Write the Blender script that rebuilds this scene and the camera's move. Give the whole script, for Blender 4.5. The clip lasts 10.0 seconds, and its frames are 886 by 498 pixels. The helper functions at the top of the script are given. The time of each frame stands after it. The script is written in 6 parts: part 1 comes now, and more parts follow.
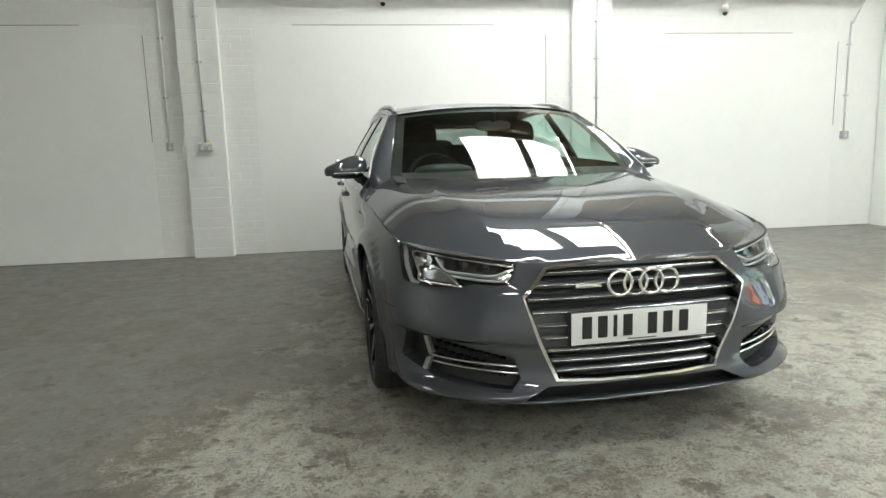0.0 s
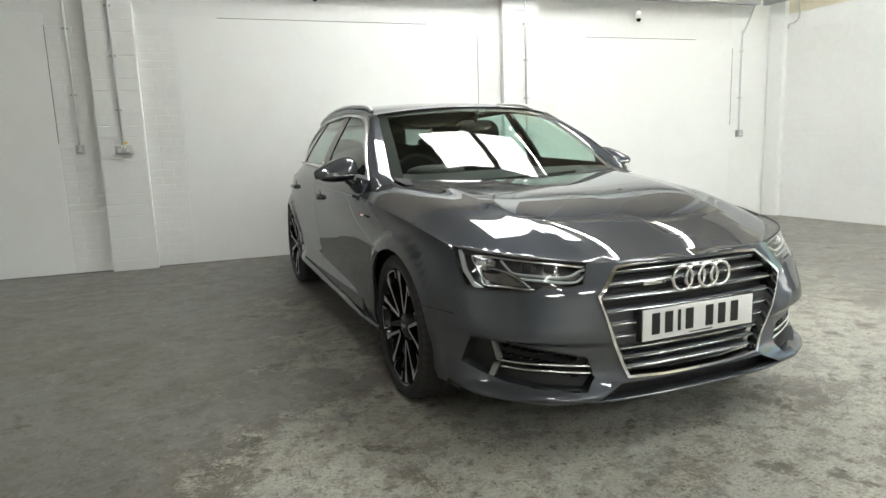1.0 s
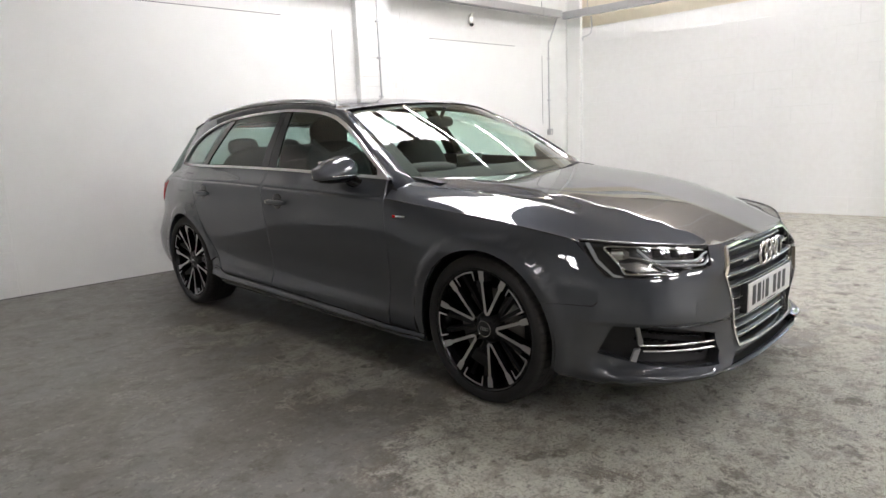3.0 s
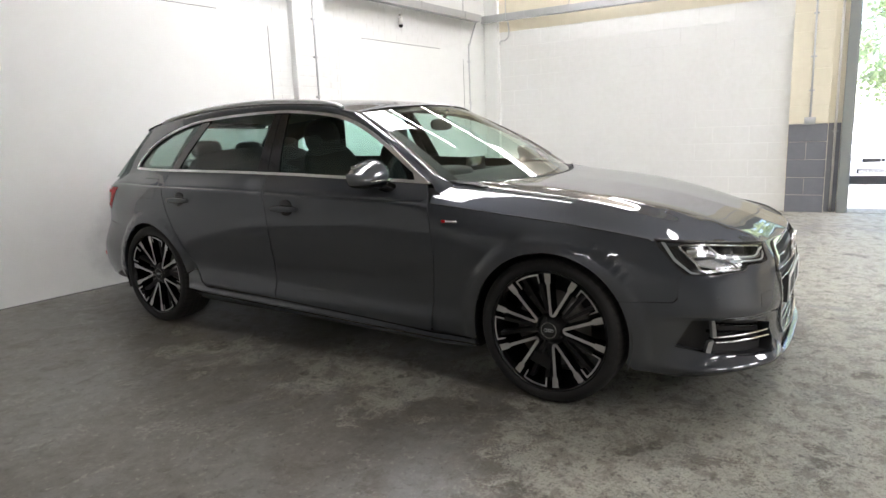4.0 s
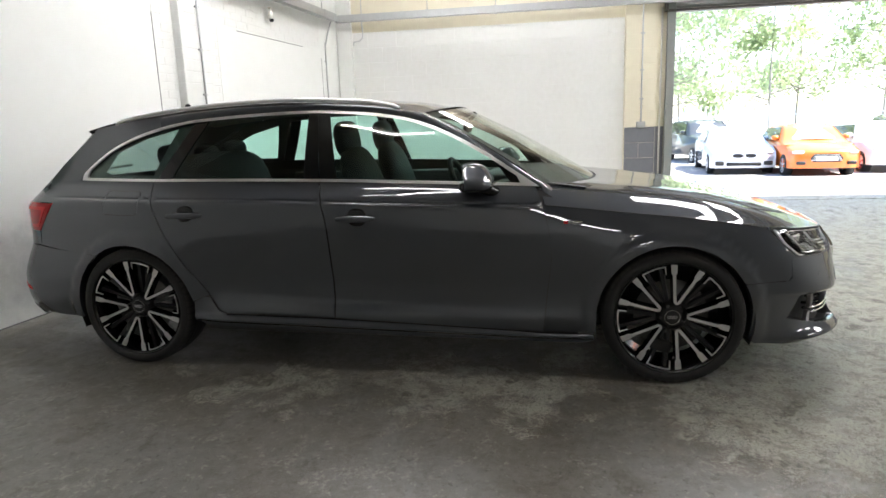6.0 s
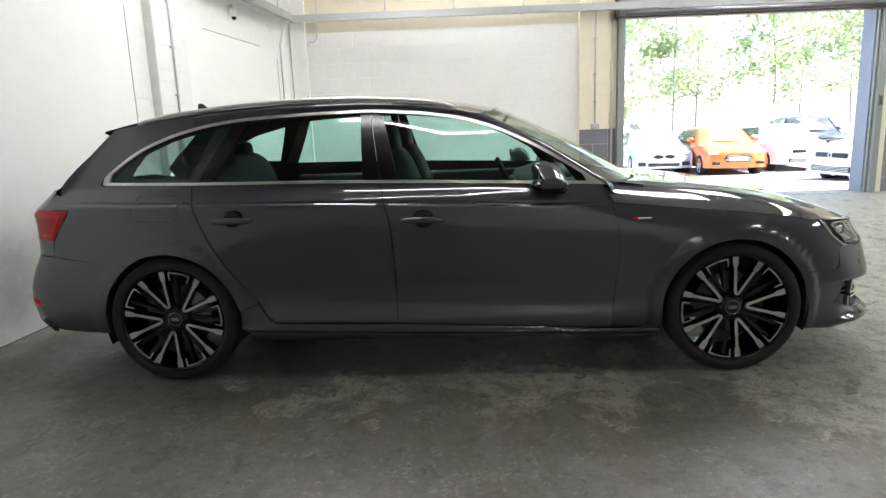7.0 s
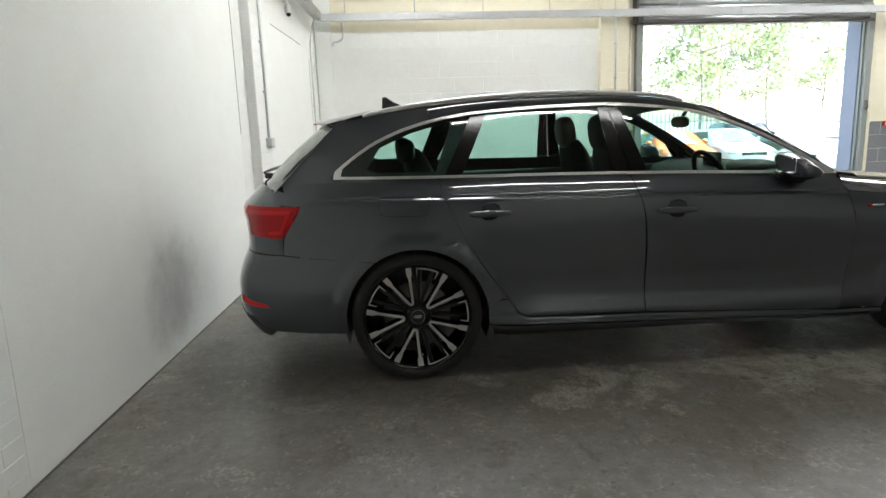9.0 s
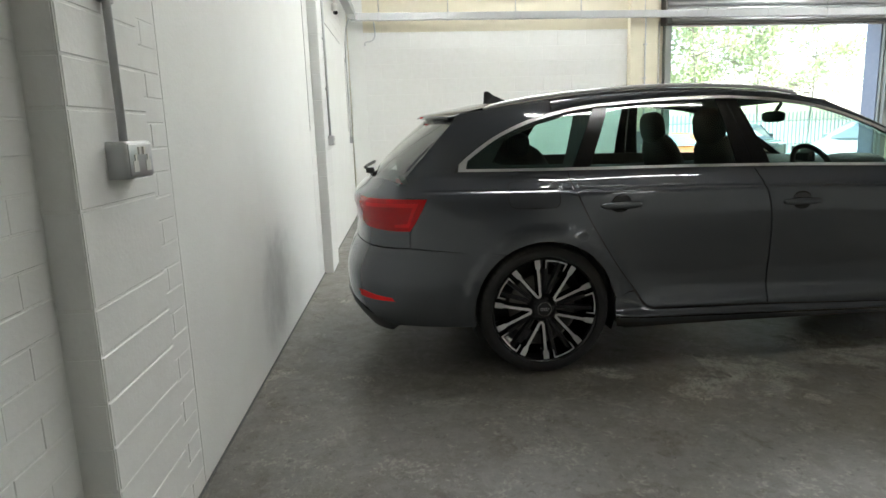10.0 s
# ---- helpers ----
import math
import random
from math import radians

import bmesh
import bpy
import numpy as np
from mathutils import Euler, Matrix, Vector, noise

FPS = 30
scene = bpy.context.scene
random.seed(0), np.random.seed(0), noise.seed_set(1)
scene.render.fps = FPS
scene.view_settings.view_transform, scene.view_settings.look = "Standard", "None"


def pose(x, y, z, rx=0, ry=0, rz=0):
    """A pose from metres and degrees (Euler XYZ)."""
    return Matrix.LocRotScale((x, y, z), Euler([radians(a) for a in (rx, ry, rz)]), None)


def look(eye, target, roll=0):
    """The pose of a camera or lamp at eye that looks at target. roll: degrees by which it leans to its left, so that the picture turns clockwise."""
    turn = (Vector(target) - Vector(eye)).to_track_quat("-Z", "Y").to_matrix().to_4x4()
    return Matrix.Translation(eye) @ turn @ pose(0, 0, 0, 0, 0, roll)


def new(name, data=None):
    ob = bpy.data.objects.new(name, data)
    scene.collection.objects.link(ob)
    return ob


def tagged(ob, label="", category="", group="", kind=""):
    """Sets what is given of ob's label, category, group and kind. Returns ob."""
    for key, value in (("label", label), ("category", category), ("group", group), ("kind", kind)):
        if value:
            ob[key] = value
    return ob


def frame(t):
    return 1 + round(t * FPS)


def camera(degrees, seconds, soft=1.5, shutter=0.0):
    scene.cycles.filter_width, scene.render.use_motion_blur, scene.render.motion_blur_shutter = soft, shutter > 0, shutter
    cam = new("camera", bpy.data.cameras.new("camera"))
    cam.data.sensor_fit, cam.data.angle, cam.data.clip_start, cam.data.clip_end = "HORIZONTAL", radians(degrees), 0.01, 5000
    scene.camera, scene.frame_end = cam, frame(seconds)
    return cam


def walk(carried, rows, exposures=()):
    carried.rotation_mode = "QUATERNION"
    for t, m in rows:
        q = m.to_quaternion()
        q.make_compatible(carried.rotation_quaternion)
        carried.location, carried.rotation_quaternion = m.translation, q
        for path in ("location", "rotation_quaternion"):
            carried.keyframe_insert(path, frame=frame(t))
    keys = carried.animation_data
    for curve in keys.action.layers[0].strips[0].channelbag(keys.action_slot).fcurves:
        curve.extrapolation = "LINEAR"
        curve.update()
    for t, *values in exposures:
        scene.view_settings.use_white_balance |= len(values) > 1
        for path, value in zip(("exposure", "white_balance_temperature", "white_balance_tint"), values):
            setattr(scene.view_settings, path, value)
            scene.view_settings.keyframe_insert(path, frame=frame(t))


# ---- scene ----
cam = camera(70.0, 10.0)
PATH = [
    (0, (-0.276, 1.148, 1.102), (0.151, 3.076, 0.787), -1.6),
    (0.5, (-0.593, 1.259, 1.131), (0.044, 3.128, 0.81), -1.9),
    (1, (-0.892, 1.424, 1.128), (-0.107, 3.235, 0.8), -2.0),
    (1.5, (-1.187, 1.61, 1.108), (-0.259, 3.351, 0.777), -2.1),
    (2, (-1.473, 1.824, 1.143), (-0.385, 3.468, 0.805), -2.3),
    (2.5, (-1.729, 2.074, 1.146), (-0.453, 3.574, 0.799), -2.5),
    (4, (-2.452, 3.028, 1.201), (-0.776, 4.055, 0.832), -2.3),
    (4.5, (-2.612, 3.416, 1.228), (-0.843, 4.27, 0.85), -2.3),
    (5, (-2.774, 3.821, 1.236), (-0.934, 4.504, 0.853), -2.3),
    (6.5, (-2.998, 4.997, 1.275), (-1.044, 5.163, 0.882), -2.0),
    (7, (-3.007, 5.377, 1.271), (-1.046, 5.422, 0.881), -2.1),
    (7.5, (-2.995, 5.773, 1.274), (-1.034, 5.711, 0.888), -2.1),
    (8, (-3.006, 6.233, 1.253), (-1.048, 6.1, 0.87), -2.0),
    (8.5, (-2.971, 6.641, 1.238), (-1.016, 6.466, 0.858), -2.0),
    (9, (-2.944, 7.032, 1.258), (-0.991, 6.823, 0.878), -2.0),
    (9.5, (-2.873, 7.419, 1.22), (-0.922, 7.183, 0.848), -2.0),
    (10, (-2.852, 7.735, 1.225), (-0.904, 7.478, 0.855), -2.0),
]
walk(cam, [(t, look(eye, target, roll)) for t, eye, target, roll in PATH], [(0.0, 2.53, 6500, 4), (1.0, 2.53, 6500, 6), (2.5, 2.50, 6500, 16), (4.5, 2.47, 6500, 13), (7.5, 2.34, 6500, 10), (10.0, 2.30, 6500, 6)])
# ---- daylight, lamps and exposure ----
SUN_UP, SUN_TURN = 54.0, 188.0
world = bpy.data.worlds.new("world")
scene.world = world
world.use_nodes = True
sky = world.node_tree.nodes.new("ShaderNodeTexSky")
sky.sky_type, sky.sun_disc, sky.sun_elevation, sky.sun_rotation = "NISHITA", False, radians(SUN_UP), radians(SUN_TURN)
world.node_tree.links.new(sky.outputs[0], world.node_tree.nodes["Background"].inputs[0])
world.node_tree.nodes["Background"].inputs[1].default_value = 0.15
sun = new("sun", bpy.data.lights.new("sun", "SUN"))
sun.data.energy, sun.data.angle, sun.data.color = 5.0, radians(0.6), (1.0, .96, .88)
sun_dir = Vector((math.sin(radians(SUN_TURN)) * math.cos(radians(SUN_UP)), math.cos(radians(SUN_TURN)) * math.cos(radians(SUN_UP)), math.sin(radians(SUN_UP))))
sun.matrix_world = look((0, 0, 30), Vector((0, 0, 30)) - sun_dir)
PANEL_GLOW, TUBE_GLOW = 4.1, 13.0
# ---- small mesh tools ----
from mathutils.geometry import delaunay_2d_cdt


def part(name, geo, material, parent=None, label="", smooth=True, at=None):
    """One mesh object under a thing or a part; geo is (vertices, faces), with the directions of smooth vertices if known."""
    me = bpy.data.meshes.new(name)
    me.from_pydata([tuple(v) for v in geo[0]], [], [tuple(f) for f in geo[1]])
    me.polygons.foreach_set("use_smooth", [smooth] * len(me.polygons))
    me.materials.append(material)
    me.update()
    if smooth and len(geo) > 2:
        ends = np.zeros(len(me.loops), int)
        me.loops.foreach_get("vertex_index", ends)
        me.normals_split_custom_set([tuple(geo[2][i]) if i in geo[2] else (0, 0, 0) for i in ends.tolist()])
    ob = new(name, me)
    if at is not None:
        ob.matrix_local = at
    if parent is not None:
        ob.parent = parent
    if label:
        ob["label"] = label
    return ob


def lists(bm):
    bm.verts.index_update()
    geo = [v.co.copy() for v in bm.verts], [[v.index for v in f.verts] for f in bm.faces]
    bm.free()
    return geo


def joined(*geos):
    vs, fs = [], []
    for v, f in geos:
        n = len(vs)
        vs += [Vector(p) for p in v]
        fs += [[i + n for i in g] for g in f]
    return vs, fs


def moved(geo, m):
    return [m @ Vector(v) for v in geo[0]], geo[1]


def block(x0, x1, y0, y1, z0, z1, bevel=0.0, seg=2):
    bm = bmesh.new()
    bmesh.ops.create_cube(bm, size=1, matrix=Matrix.Translation(((x0 + x1) / 2, (y0 + y1) / 2, (z0 + z1) / 2)) @ Matrix.Diagonal((abs(x1 - x0), abs(y1 - y0), abs(z1 - z0), 1)))
    if bevel:
        bmesh.ops.bevel(bm, geom=bm.edges[:], offset=bevel, segments=seg, affect="EDGES", profile=0.5)
    return lists(bm)


def quads(rows, closed=False):
    """A grid of points as quads; closed joins the last column to the first."""
    n = len(rows[0])
    fs = []
    for i in range(len(rows) - 1):
        for j in range(n if closed else n - 1):
            k = (j + 1) % n
            fs.append((i * n + j, i * n + k, (i + 1) * n + k, (i + 1) * n + j))
    return [Vector(p) for r in rows for p in r], fs


def spline(pts, n):
    """Catmull-Rom through the points, n steps a span."""
    p = [np.array(q, float) for q in pts]
    p = [2 * p[0] - p[1]] + p + [2 * p[-1] - p[-2]]
    out = []
    for i in range(1, len(p) - 2):
        for k in range(n):
            t = k / n
            a, b, c, d = p[i - 1:i + 3]
            out.append(0.5 * (2 * b + (c - a) * t + (2 * a - 5 * b + 4 * c - d) * t * t + (3 * b - a - 3 * c + d) * t ** 3))
    out.append(p[-2])
    return out


def tube(path, radius, n=10, caps=True):
    """A round bar along a path; radius may be a number or one for each point."""
    path = [Vector(p) for p in path]
    rows = []
    side = None
    for i, p in enumerate(path):
        d = (path[min(i + 1, len(path) - 1)] - path[max(i - 1, 0)]).normalized()
        if side is None:
            side = d.cross(Vector((0, 0, 1)))
            if side.length < 0.1:
                side = d.cross(Vector((1, 0, 0)))
        side = (side - d * side.dot(d)).normalized()
        up = side.cross(d)
        r = radius if isinstance(radius, (int, float)) else radius[i]
        rows.append([p + (side * math.cos(a) + up * math.sin(a)) * r for a in (2 * math.pi * k / n for k in range(n))])
    vs, fs = quads(rows, True)
    if caps:
        fs += [tuple(range(n))[::-1], tuple(range(len(vs) - n, len(vs)))]
    return vs, fs


def lathe(profile, n=48, a0=0.0, a1=360.0):
    """Turns (x, r) pairs about the x axis."""
    full = abs(a1 - a0) > 359
    steps = n if full else n + 1
    rows = [[(x, r * math.cos(a), r * math.sin(a)) for a in (radians(a0 + (a1 - a0) * k / n) for k in range(steps))] for x, r in profile]
    return quads(rows, full)


def torus(centre, major, minor, n=48, m=10):
    """A ring whose axis is y."""
    rows = [[Vector(centre) + Vector(((major + minor * math.cos(b)) * math.cos(a), minor * math.sin(b), (major + minor * math.cos(b)) * math.sin(a)))
             for b in (2 * math.pi * j / m for j in range(m))] for a in (2 * math.pi * i / n for i in range(n + 1))]
    return quads(rows, True)


def blob(centre, size, power=2.6, n=24, m=14):
    """A rounded cushion-like solid (superellipsoid)."""
    def s(v):
        return math.copysign(abs(v) ** (2 / power), v)
    rows = []
    for i in range(m + 1):
        b = -math.pi / 2 + math.pi * i / m
        rows.append([(centre[0] + size[0] * s(math.cos(b)) * s(math.cos(a)), centre[1] + size[1] * s(math.cos(b)) * s(math.sin(a)), centre[2] + size[2] * s(math.sin(b)))
                     for a in (2 * math.pi * k / n for k in range(n))])
    return quads(rows, True)


def dense(poly, step):
    out = []
    for i, p in enumerate(poly):
        q = poly[(i + 1) % len(poly)]
        k = max(1, int(math.ceil(math.hypot(q[0] - p[0], q[1] - p[1]) / step)))
        out += [(p[0] + (q[0] - p[0]) * j / k, p[1] + (q[1] - p[1]) * j / k) for j in range(k)]
    return out


def inside(pts, poly):
    poly = np.array(poly)
    x, y = pts[:, 0], pts[:, 1]
    hit = np.zeros(len(pts), bool)
    for (x0, y0), (x1, y1) in zip(poly, np.roll(poly, -1, 0)):
        if y0 != y1:
            hit ^= ((y0 > y) != (y1 > y)) & (x < (x1 - x0) * (y - y0) / (y1 - y0) + x0)
    return hit


def away(pts, poly):
    poly = np.array(poly)
    best = np.full(len(pts), 9.0)
    for a, b in zip(poly, np.roll(poly, -1, 0)):
        d = b - a
        t = np.clip(((pts - a) @ d) / max(d @ d, 1e-12), 0, 1)
        best = np.minimum(best, np.hypot(*(pts - a - t[:, None] * d).T))
    return best


def sheet(poly, place, holes=(), step=0.035, rows=(), flange=0.012, outward=None):
    """A panel cut to an outline in a surface's own two coordinates, with its edges turned inwards. place(a, b, depth) gives the point."""
    loops = [dense(p, step) for p in (poly, *holes)]
    flat = np.array(loops[0])
    a = np.arange(flat[:, 0].min(), flat[:, 0].max(), step) + 0.0131
    b = sorted(set(np.round(np.arange(flat[:, 1].min(), flat[:, 1].max(), step) + 0.0117, 4)) | set(rows))
    grid = np.array([(u, v) for u in a for v in b])
    keep = inside(grid, loops[0]) & (away(grid, loops[0]) > step * 0.35)
    for h in loops[1:]:
        keep &= ~inside(grid, h) & (away(grid, h) > step * 0.35)
    pts, edges = [], []
    for lp in loops:
        n = len(pts)
        pts += list(lp)
        edges += [(n + i, n + (i + 1) % len(lp)) for i in range(len(lp))]
    rim = len(pts)
    pts += [tuple(p) for p in grid[keep]]
    co, _, tri, orig, _, _ = delaunay_2d_cdt([Vector(p) for p in pts], edges, [], 0, 1e-6)
    mid = np.array([np.mean([co[i] for i in t], axis=0) for t in tri])
    ok = inside(mid, loops[0])
    for h in loops[1:]:
        ok &= ~inside(mid, h)
    vs = [Vector(place(c[0], c[1], 0.0)) for c in co]
    fs = [list(t) for t, k in zip(tri, ok) if k]
    total = Vector()
    for f in fs:
        total += (vs[f[1]] - vs[f[0]]).cross(vs[f[2]] - vs[f[0]])
    c = sum(vs, Vector()) / len(vs)
    want = outward if outward is not None else c - Vector((0, 0.2 * c.y, 0.4))
    turned = total.dot(want) < 0
    if turned:
        fs = [f[::-1] for f in fs]
    # the surface's own direction at every point, so that the shading is as smooth as the surface
    e, soft = .005, {}
    for i in {i for f in fs for i in f}:
        u, v = co[i]
        du = Vector(place(u + e, v, 0.0)) - Vector(place(u - e, v, 0.0))
        dv = Vector(place(u, v + e, 0.0)) - Vector(place(u, v - e, 0.0))
        soft[i] = du.cross(dv).normalized()
    f = fs[len(fs) // 2]
    face = (vs[f[1]] - vs[f[0]]).cross(vs[f[2]] - vs[f[0]])
    if sum(face.dot(soft[i]) for i in f) < 0:
        soft = {i: -n for i, n in soft.items()}
    if flange:
        for lp in loops:
            n = len(vs)
            vs += [Vector(place(p[0], p[1], 0.0)) for p in lp] + [Vector(place(p[0], p[1], flange)) for p in lp]
            k = len(lp)
            fs += [(n + i, n + (i + 1) % k, n + k + (i + 1) % k, n + k + i) for i in range(k)]
    used = sorted({i for f in fs for i in f})
    back = {i: j for j, i in enumerate(used)}
    return [vs[i] for i in used], [[back[i] for i in f] for f in fs], {back[i]: n for i, n in soft.items()}


def pchip(x, y, xq):
    """Smooth monotone interpolation along the first axis."""
    x, y, xq = np.asarray(x, float), np.asarray(y, float), np.clip(xq, x[0], x[-1])
    h, d = np.diff(x), (np.diff(y, axis=0).T / np.diff(x)).T
    m = np.zeros_like(y)
    m[0], m[-1] = d[0], d[-1]
    same = d[:-1] * d[1:] > 0
    with np.errstate(divide="ignore", invalid="ignore"):
        m[1:-1] = np.where(same, 2 * d[:-1] * d[1:] / (d[:-1] + d[1:]), 0.0)
    i = np.clip(np.searchsorted(x, xq) - 1, 0, len(x) - 2)
    t = (xq - x[i]) / h[i]
    sh = (slice(None),) + (None,) * (y.ndim - 1)
    t, hh = t[sh], h[i][sh]
    return (2 * t**3 - 3 * t**2 + 1) * y[i] + (t**3 - 2 * t**2 + t) * hh * m[i] + (3 * t**2 - 2 * t**3) * y[i + 1] + (t**3 - t**2) * hh * m[i + 1]


def table(pairs, soft=0.0):
    """A smooth function through (x, y) pairs; soft: the reach over which its bends are eased."""
    x, y = [p[0] for p in pairs], [p[1] for p in pairs]
    lo, n = x[0], 1600
    step = (x[-1] - lo) / n
    grid = pchip(x, y, np.linspace(lo, x[-1], n + 1))
    if soft:
        r = int(soft / step)
        k = np.exp(-(np.arange(-3 * r, 3 * r + 1) / r) ** 2 / 2)
        grid = np.convolve(np.pad(grid, 3 * r, mode="reflect", reflect_type="odd"), k / k.sum(), "valid")
    grid = grid.tolist()

    def at(v):
        k = min(max((v - lo) / step, 0.0), n - 1e-6)
        i = int(k)
        return grid[i] + (grid[i + 1] - grid[i]) * (k - i)
    return at
# ---- materials ----
def material(name, colour, rough=0.5, metal=0.0, coat=0.0, coat_rough=0.05):
    m = bpy.data.materials.new(name)
    m.use_nodes = True
    b = m.node_tree.nodes["Principled BSDF"]
    b.inputs["Base Color"].default_value = (*colour, 1)
    b.inputs["Roughness"].default_value = rough
    b.inputs["Metallic"].default_value = metal
    b.inputs["Coat Weight"].default_value = coat
    b.inputs["Coat Roughness"].default_value = coat_rough
    return m


def nodes(m):
    t = m.node_tree
    return t, t.nodes["Principled BSDF"], (lambda kind: t.nodes.new(kind)), (lambda a, b: t.links.new(a, b))


def pane(name, tint, rough=0.0):
    """Thin sheet glass: tinted see-through with a gloss that grows towards grazing angles."""
    m = bpy.data.materials.new(name)
    m.use_nodes = True
    t = m.node_tree
    t.nodes.clear()
    out, mix, see, gloss, edge_on, power, scale = (t.nodes.new(k) for k in ("ShaderNodeOutputMaterial", "ShaderNodeMixShader", "ShaderNodeBsdfTransparent", "ShaderNodeBsdfGlossy", "ShaderNodeLayerWeight", "ShaderNodeMath", "ShaderNodeMapRange"))
    see.inputs[0].default_value = (*tint, 1)
    gloss.inputs["Roughness"].default_value = rough
    gloss.inputs["Color"].default_value = (.95, .94, .91, 1)
    edge_on.inputs["Blend"].default_value = .5
    power.operation = "POWER"
    power.inputs[1].default_value = 4.6
    t.links.new(edge_on.outputs["Facing"], power.inputs[0])
    t.links.new(power.outputs[0], scale.inputs[0])
    scale.inputs[3].default_value, scale.inputs[4].default_value = .055, .95
    t.links.new(scale.outputs[0], mix.inputs[0])
    t.links.new(see.outputs[0], mix.inputs[1])
    t.links.new(gloss.outputs[0], mix.inputs[2])
    t.links.new(mix.outputs[0], out.inputs[0])
    return m


paint = material("grey metallic paint", (.062, .068, .077), .42, .45, 1.0, .012)
t, b, node, link = nodes(paint)
b.inputs["Specular Tint"].default_value = (.14, .15, .17, 1)
b.inputs["Specular IOR Level"].default_value = .1
b.inputs["Coat IOR"].default_value = 1.72
flake, ramp = node("ShaderNodeTexNoise"), node("ShaderNodeMapRange")
flake.inputs["Scale"].default_value = 900
flake.inputs["Detail"].default_value = 1
ramp.inputs[3].default_value, ramp.inputs[4].default_value = .40, .52
link(flake.outputs["Fac"], ramp.inputs[0])
link(ramp.outputs[0], b.inputs["Roughness"])
chrome = material("chrome", (.78, .78, .77), .10, 1.0)
rail_metal = material("satin aluminium", (.80, .80, .79), .42, .45)
trim_alloy = material("satin bright trim", (.74, .74, .73), .30, .75)
machined = material("machined alloy", (.60, .60, .59), .34, .8)
blade_satin = material("satin silver blade", (.36, .36, .355), .38, .8)
disc_metal = material("brake disc iron", (.20, .19, .18), .45, .8)
black_gloss = material("gloss black", (.006, .006, .007), .14, 0, .1)
trim_black = material("matt black plastic", (.012, .012, .012), .55)
slat_grey = material("grille bar grey", (.085, .088, .092), .36, .5)
wheel_black = material("dark wheel paint", (.006, .006, .0065), .35)
rubber = material("tyre rubber", (.014, .0137, .0133), .68)
tread_rubber = material("scuffed tread rubber", (.030, .028, .026), .75)
leather = material("black leather", (.011, .011, .012), .62)
leather.node_tree.nodes["Principled BSDF"].inputs["Specular IOR Level"].default_value = .22
dash = material("dark dashboard plastic", (.011, .011, .012), .6)
lining = material("headliner cloth", (.12, .115, .105), .9)
lamp_dark = material("headlamp bowl", (.13, .13, .135), .20, .7)
lamp_silver = material("silvered reflector", (.50, .50, .51), .20, .9)
lamp_white = material("light guide", (.46, .48, .49), .25, 0, .6)
red_glass = material("red lamp lens", (.42, .004, .006), .14, 0, .5)
red_bright = material("red light guide", (.66, .012, .014), .18, 0, .5)
for m in (red_glass, red_bright):
    m.node_tree.nodes["Principled BSDF"].inputs["Specular IOR Level"].default_value = .25
    m.node_tree.nodes["Principled BSDF"].inputs["Coat Weight"].default_value = .15
plate_white = material("plate white", (.74, .74, .72), .35)
plate_black = material("plate black", (.01, .01, .01), .4)
mirror_mat = material("mirror silver", (.85, .87, .88), .02, 1.0)
glass = pane("tinted window glass", (.72, .94, .88))
privacy = pane("dark tinted glass", (.34, .40, .38))
screen_glass = pane("windscreen glass", (.83, .91, .85))
rear_glass = pane("tinted rear side glass", (.70, .925, .865))
clear = pane("clear cover", (.93, .94, .94))
# ---- room materials ----
def spotted(name, base, spots, rough=(.5, .7), scale=(1.2, 14.0), bump=.3, depth=.002, amount=.35):
    """A surface of one colour with stains at two sizes and a fine relief."""
    m = material(name, base, rough[0])
    t, b, node, link = nodes(m)
    pos, big, small, mix, mul, rr, bp, fine = (node(k) for k in ("ShaderNodeTexCoord", "ShaderNodeTexNoise", "ShaderNodeTexNoise", "ShaderNodeMix", "ShaderNodeMath", "ShaderNodeMapRange", "ShaderNodeBump", "ShaderNodeTexNoise"))
    geo = node("ShaderNodeNewGeometry")
    big.inputs["Scale"].default_value, big.inputs["Detail"].default_value = scale[0], 6
    small.inputs["Scale"].default_value, small.inputs["Detail"].default_value = scale[1], 5
    fine.inputs["Scale"].default_value, fine.inputs["Detail"].default_value = 70, 4
    for n in (big, small, fine):
        link(geo.outputs["Position"], n.inputs["Vector"])
    mul.operation = "MULTIPLY"
    link(big.outputs["Fac"], mul.inputs[0])
    link(small.outputs["Fac"], mul.inputs[1])
    rr.inputs[1].default_value, rr.inputs[2].default_value, rr.inputs[3].default_value, rr.inputs[4].default_value = .16, .46, 0, amount
    link(mul.outputs[0], rr.inputs[0])
    mix.data_type = "RGBA"
    mix.inputs["A"].default_value, mix.inputs["B"].default_value = (*base, 1), (*spots, 1)
    link(rr.outputs[0], mix.inputs["Factor"])
    link(mix.outputs["Result"], b.inputs["Base Color"])
    ro = node("ShaderNodeMapRange")
    ro.inputs[3].default_value, ro.inputs[4].default_value = rough
    link(small.outputs["Fac"], ro.inputs[0])
    link(ro.outputs[0], b.inputs["Roughness"])
    bp.inputs["Strength"].default_value, bp.inputs["Distance"].default_value = bump, depth
    link(fine.outputs["Fac"], bp.inputs["Height"])
    link(bp.outputs[0], b.inputs["Normal"])
    return m


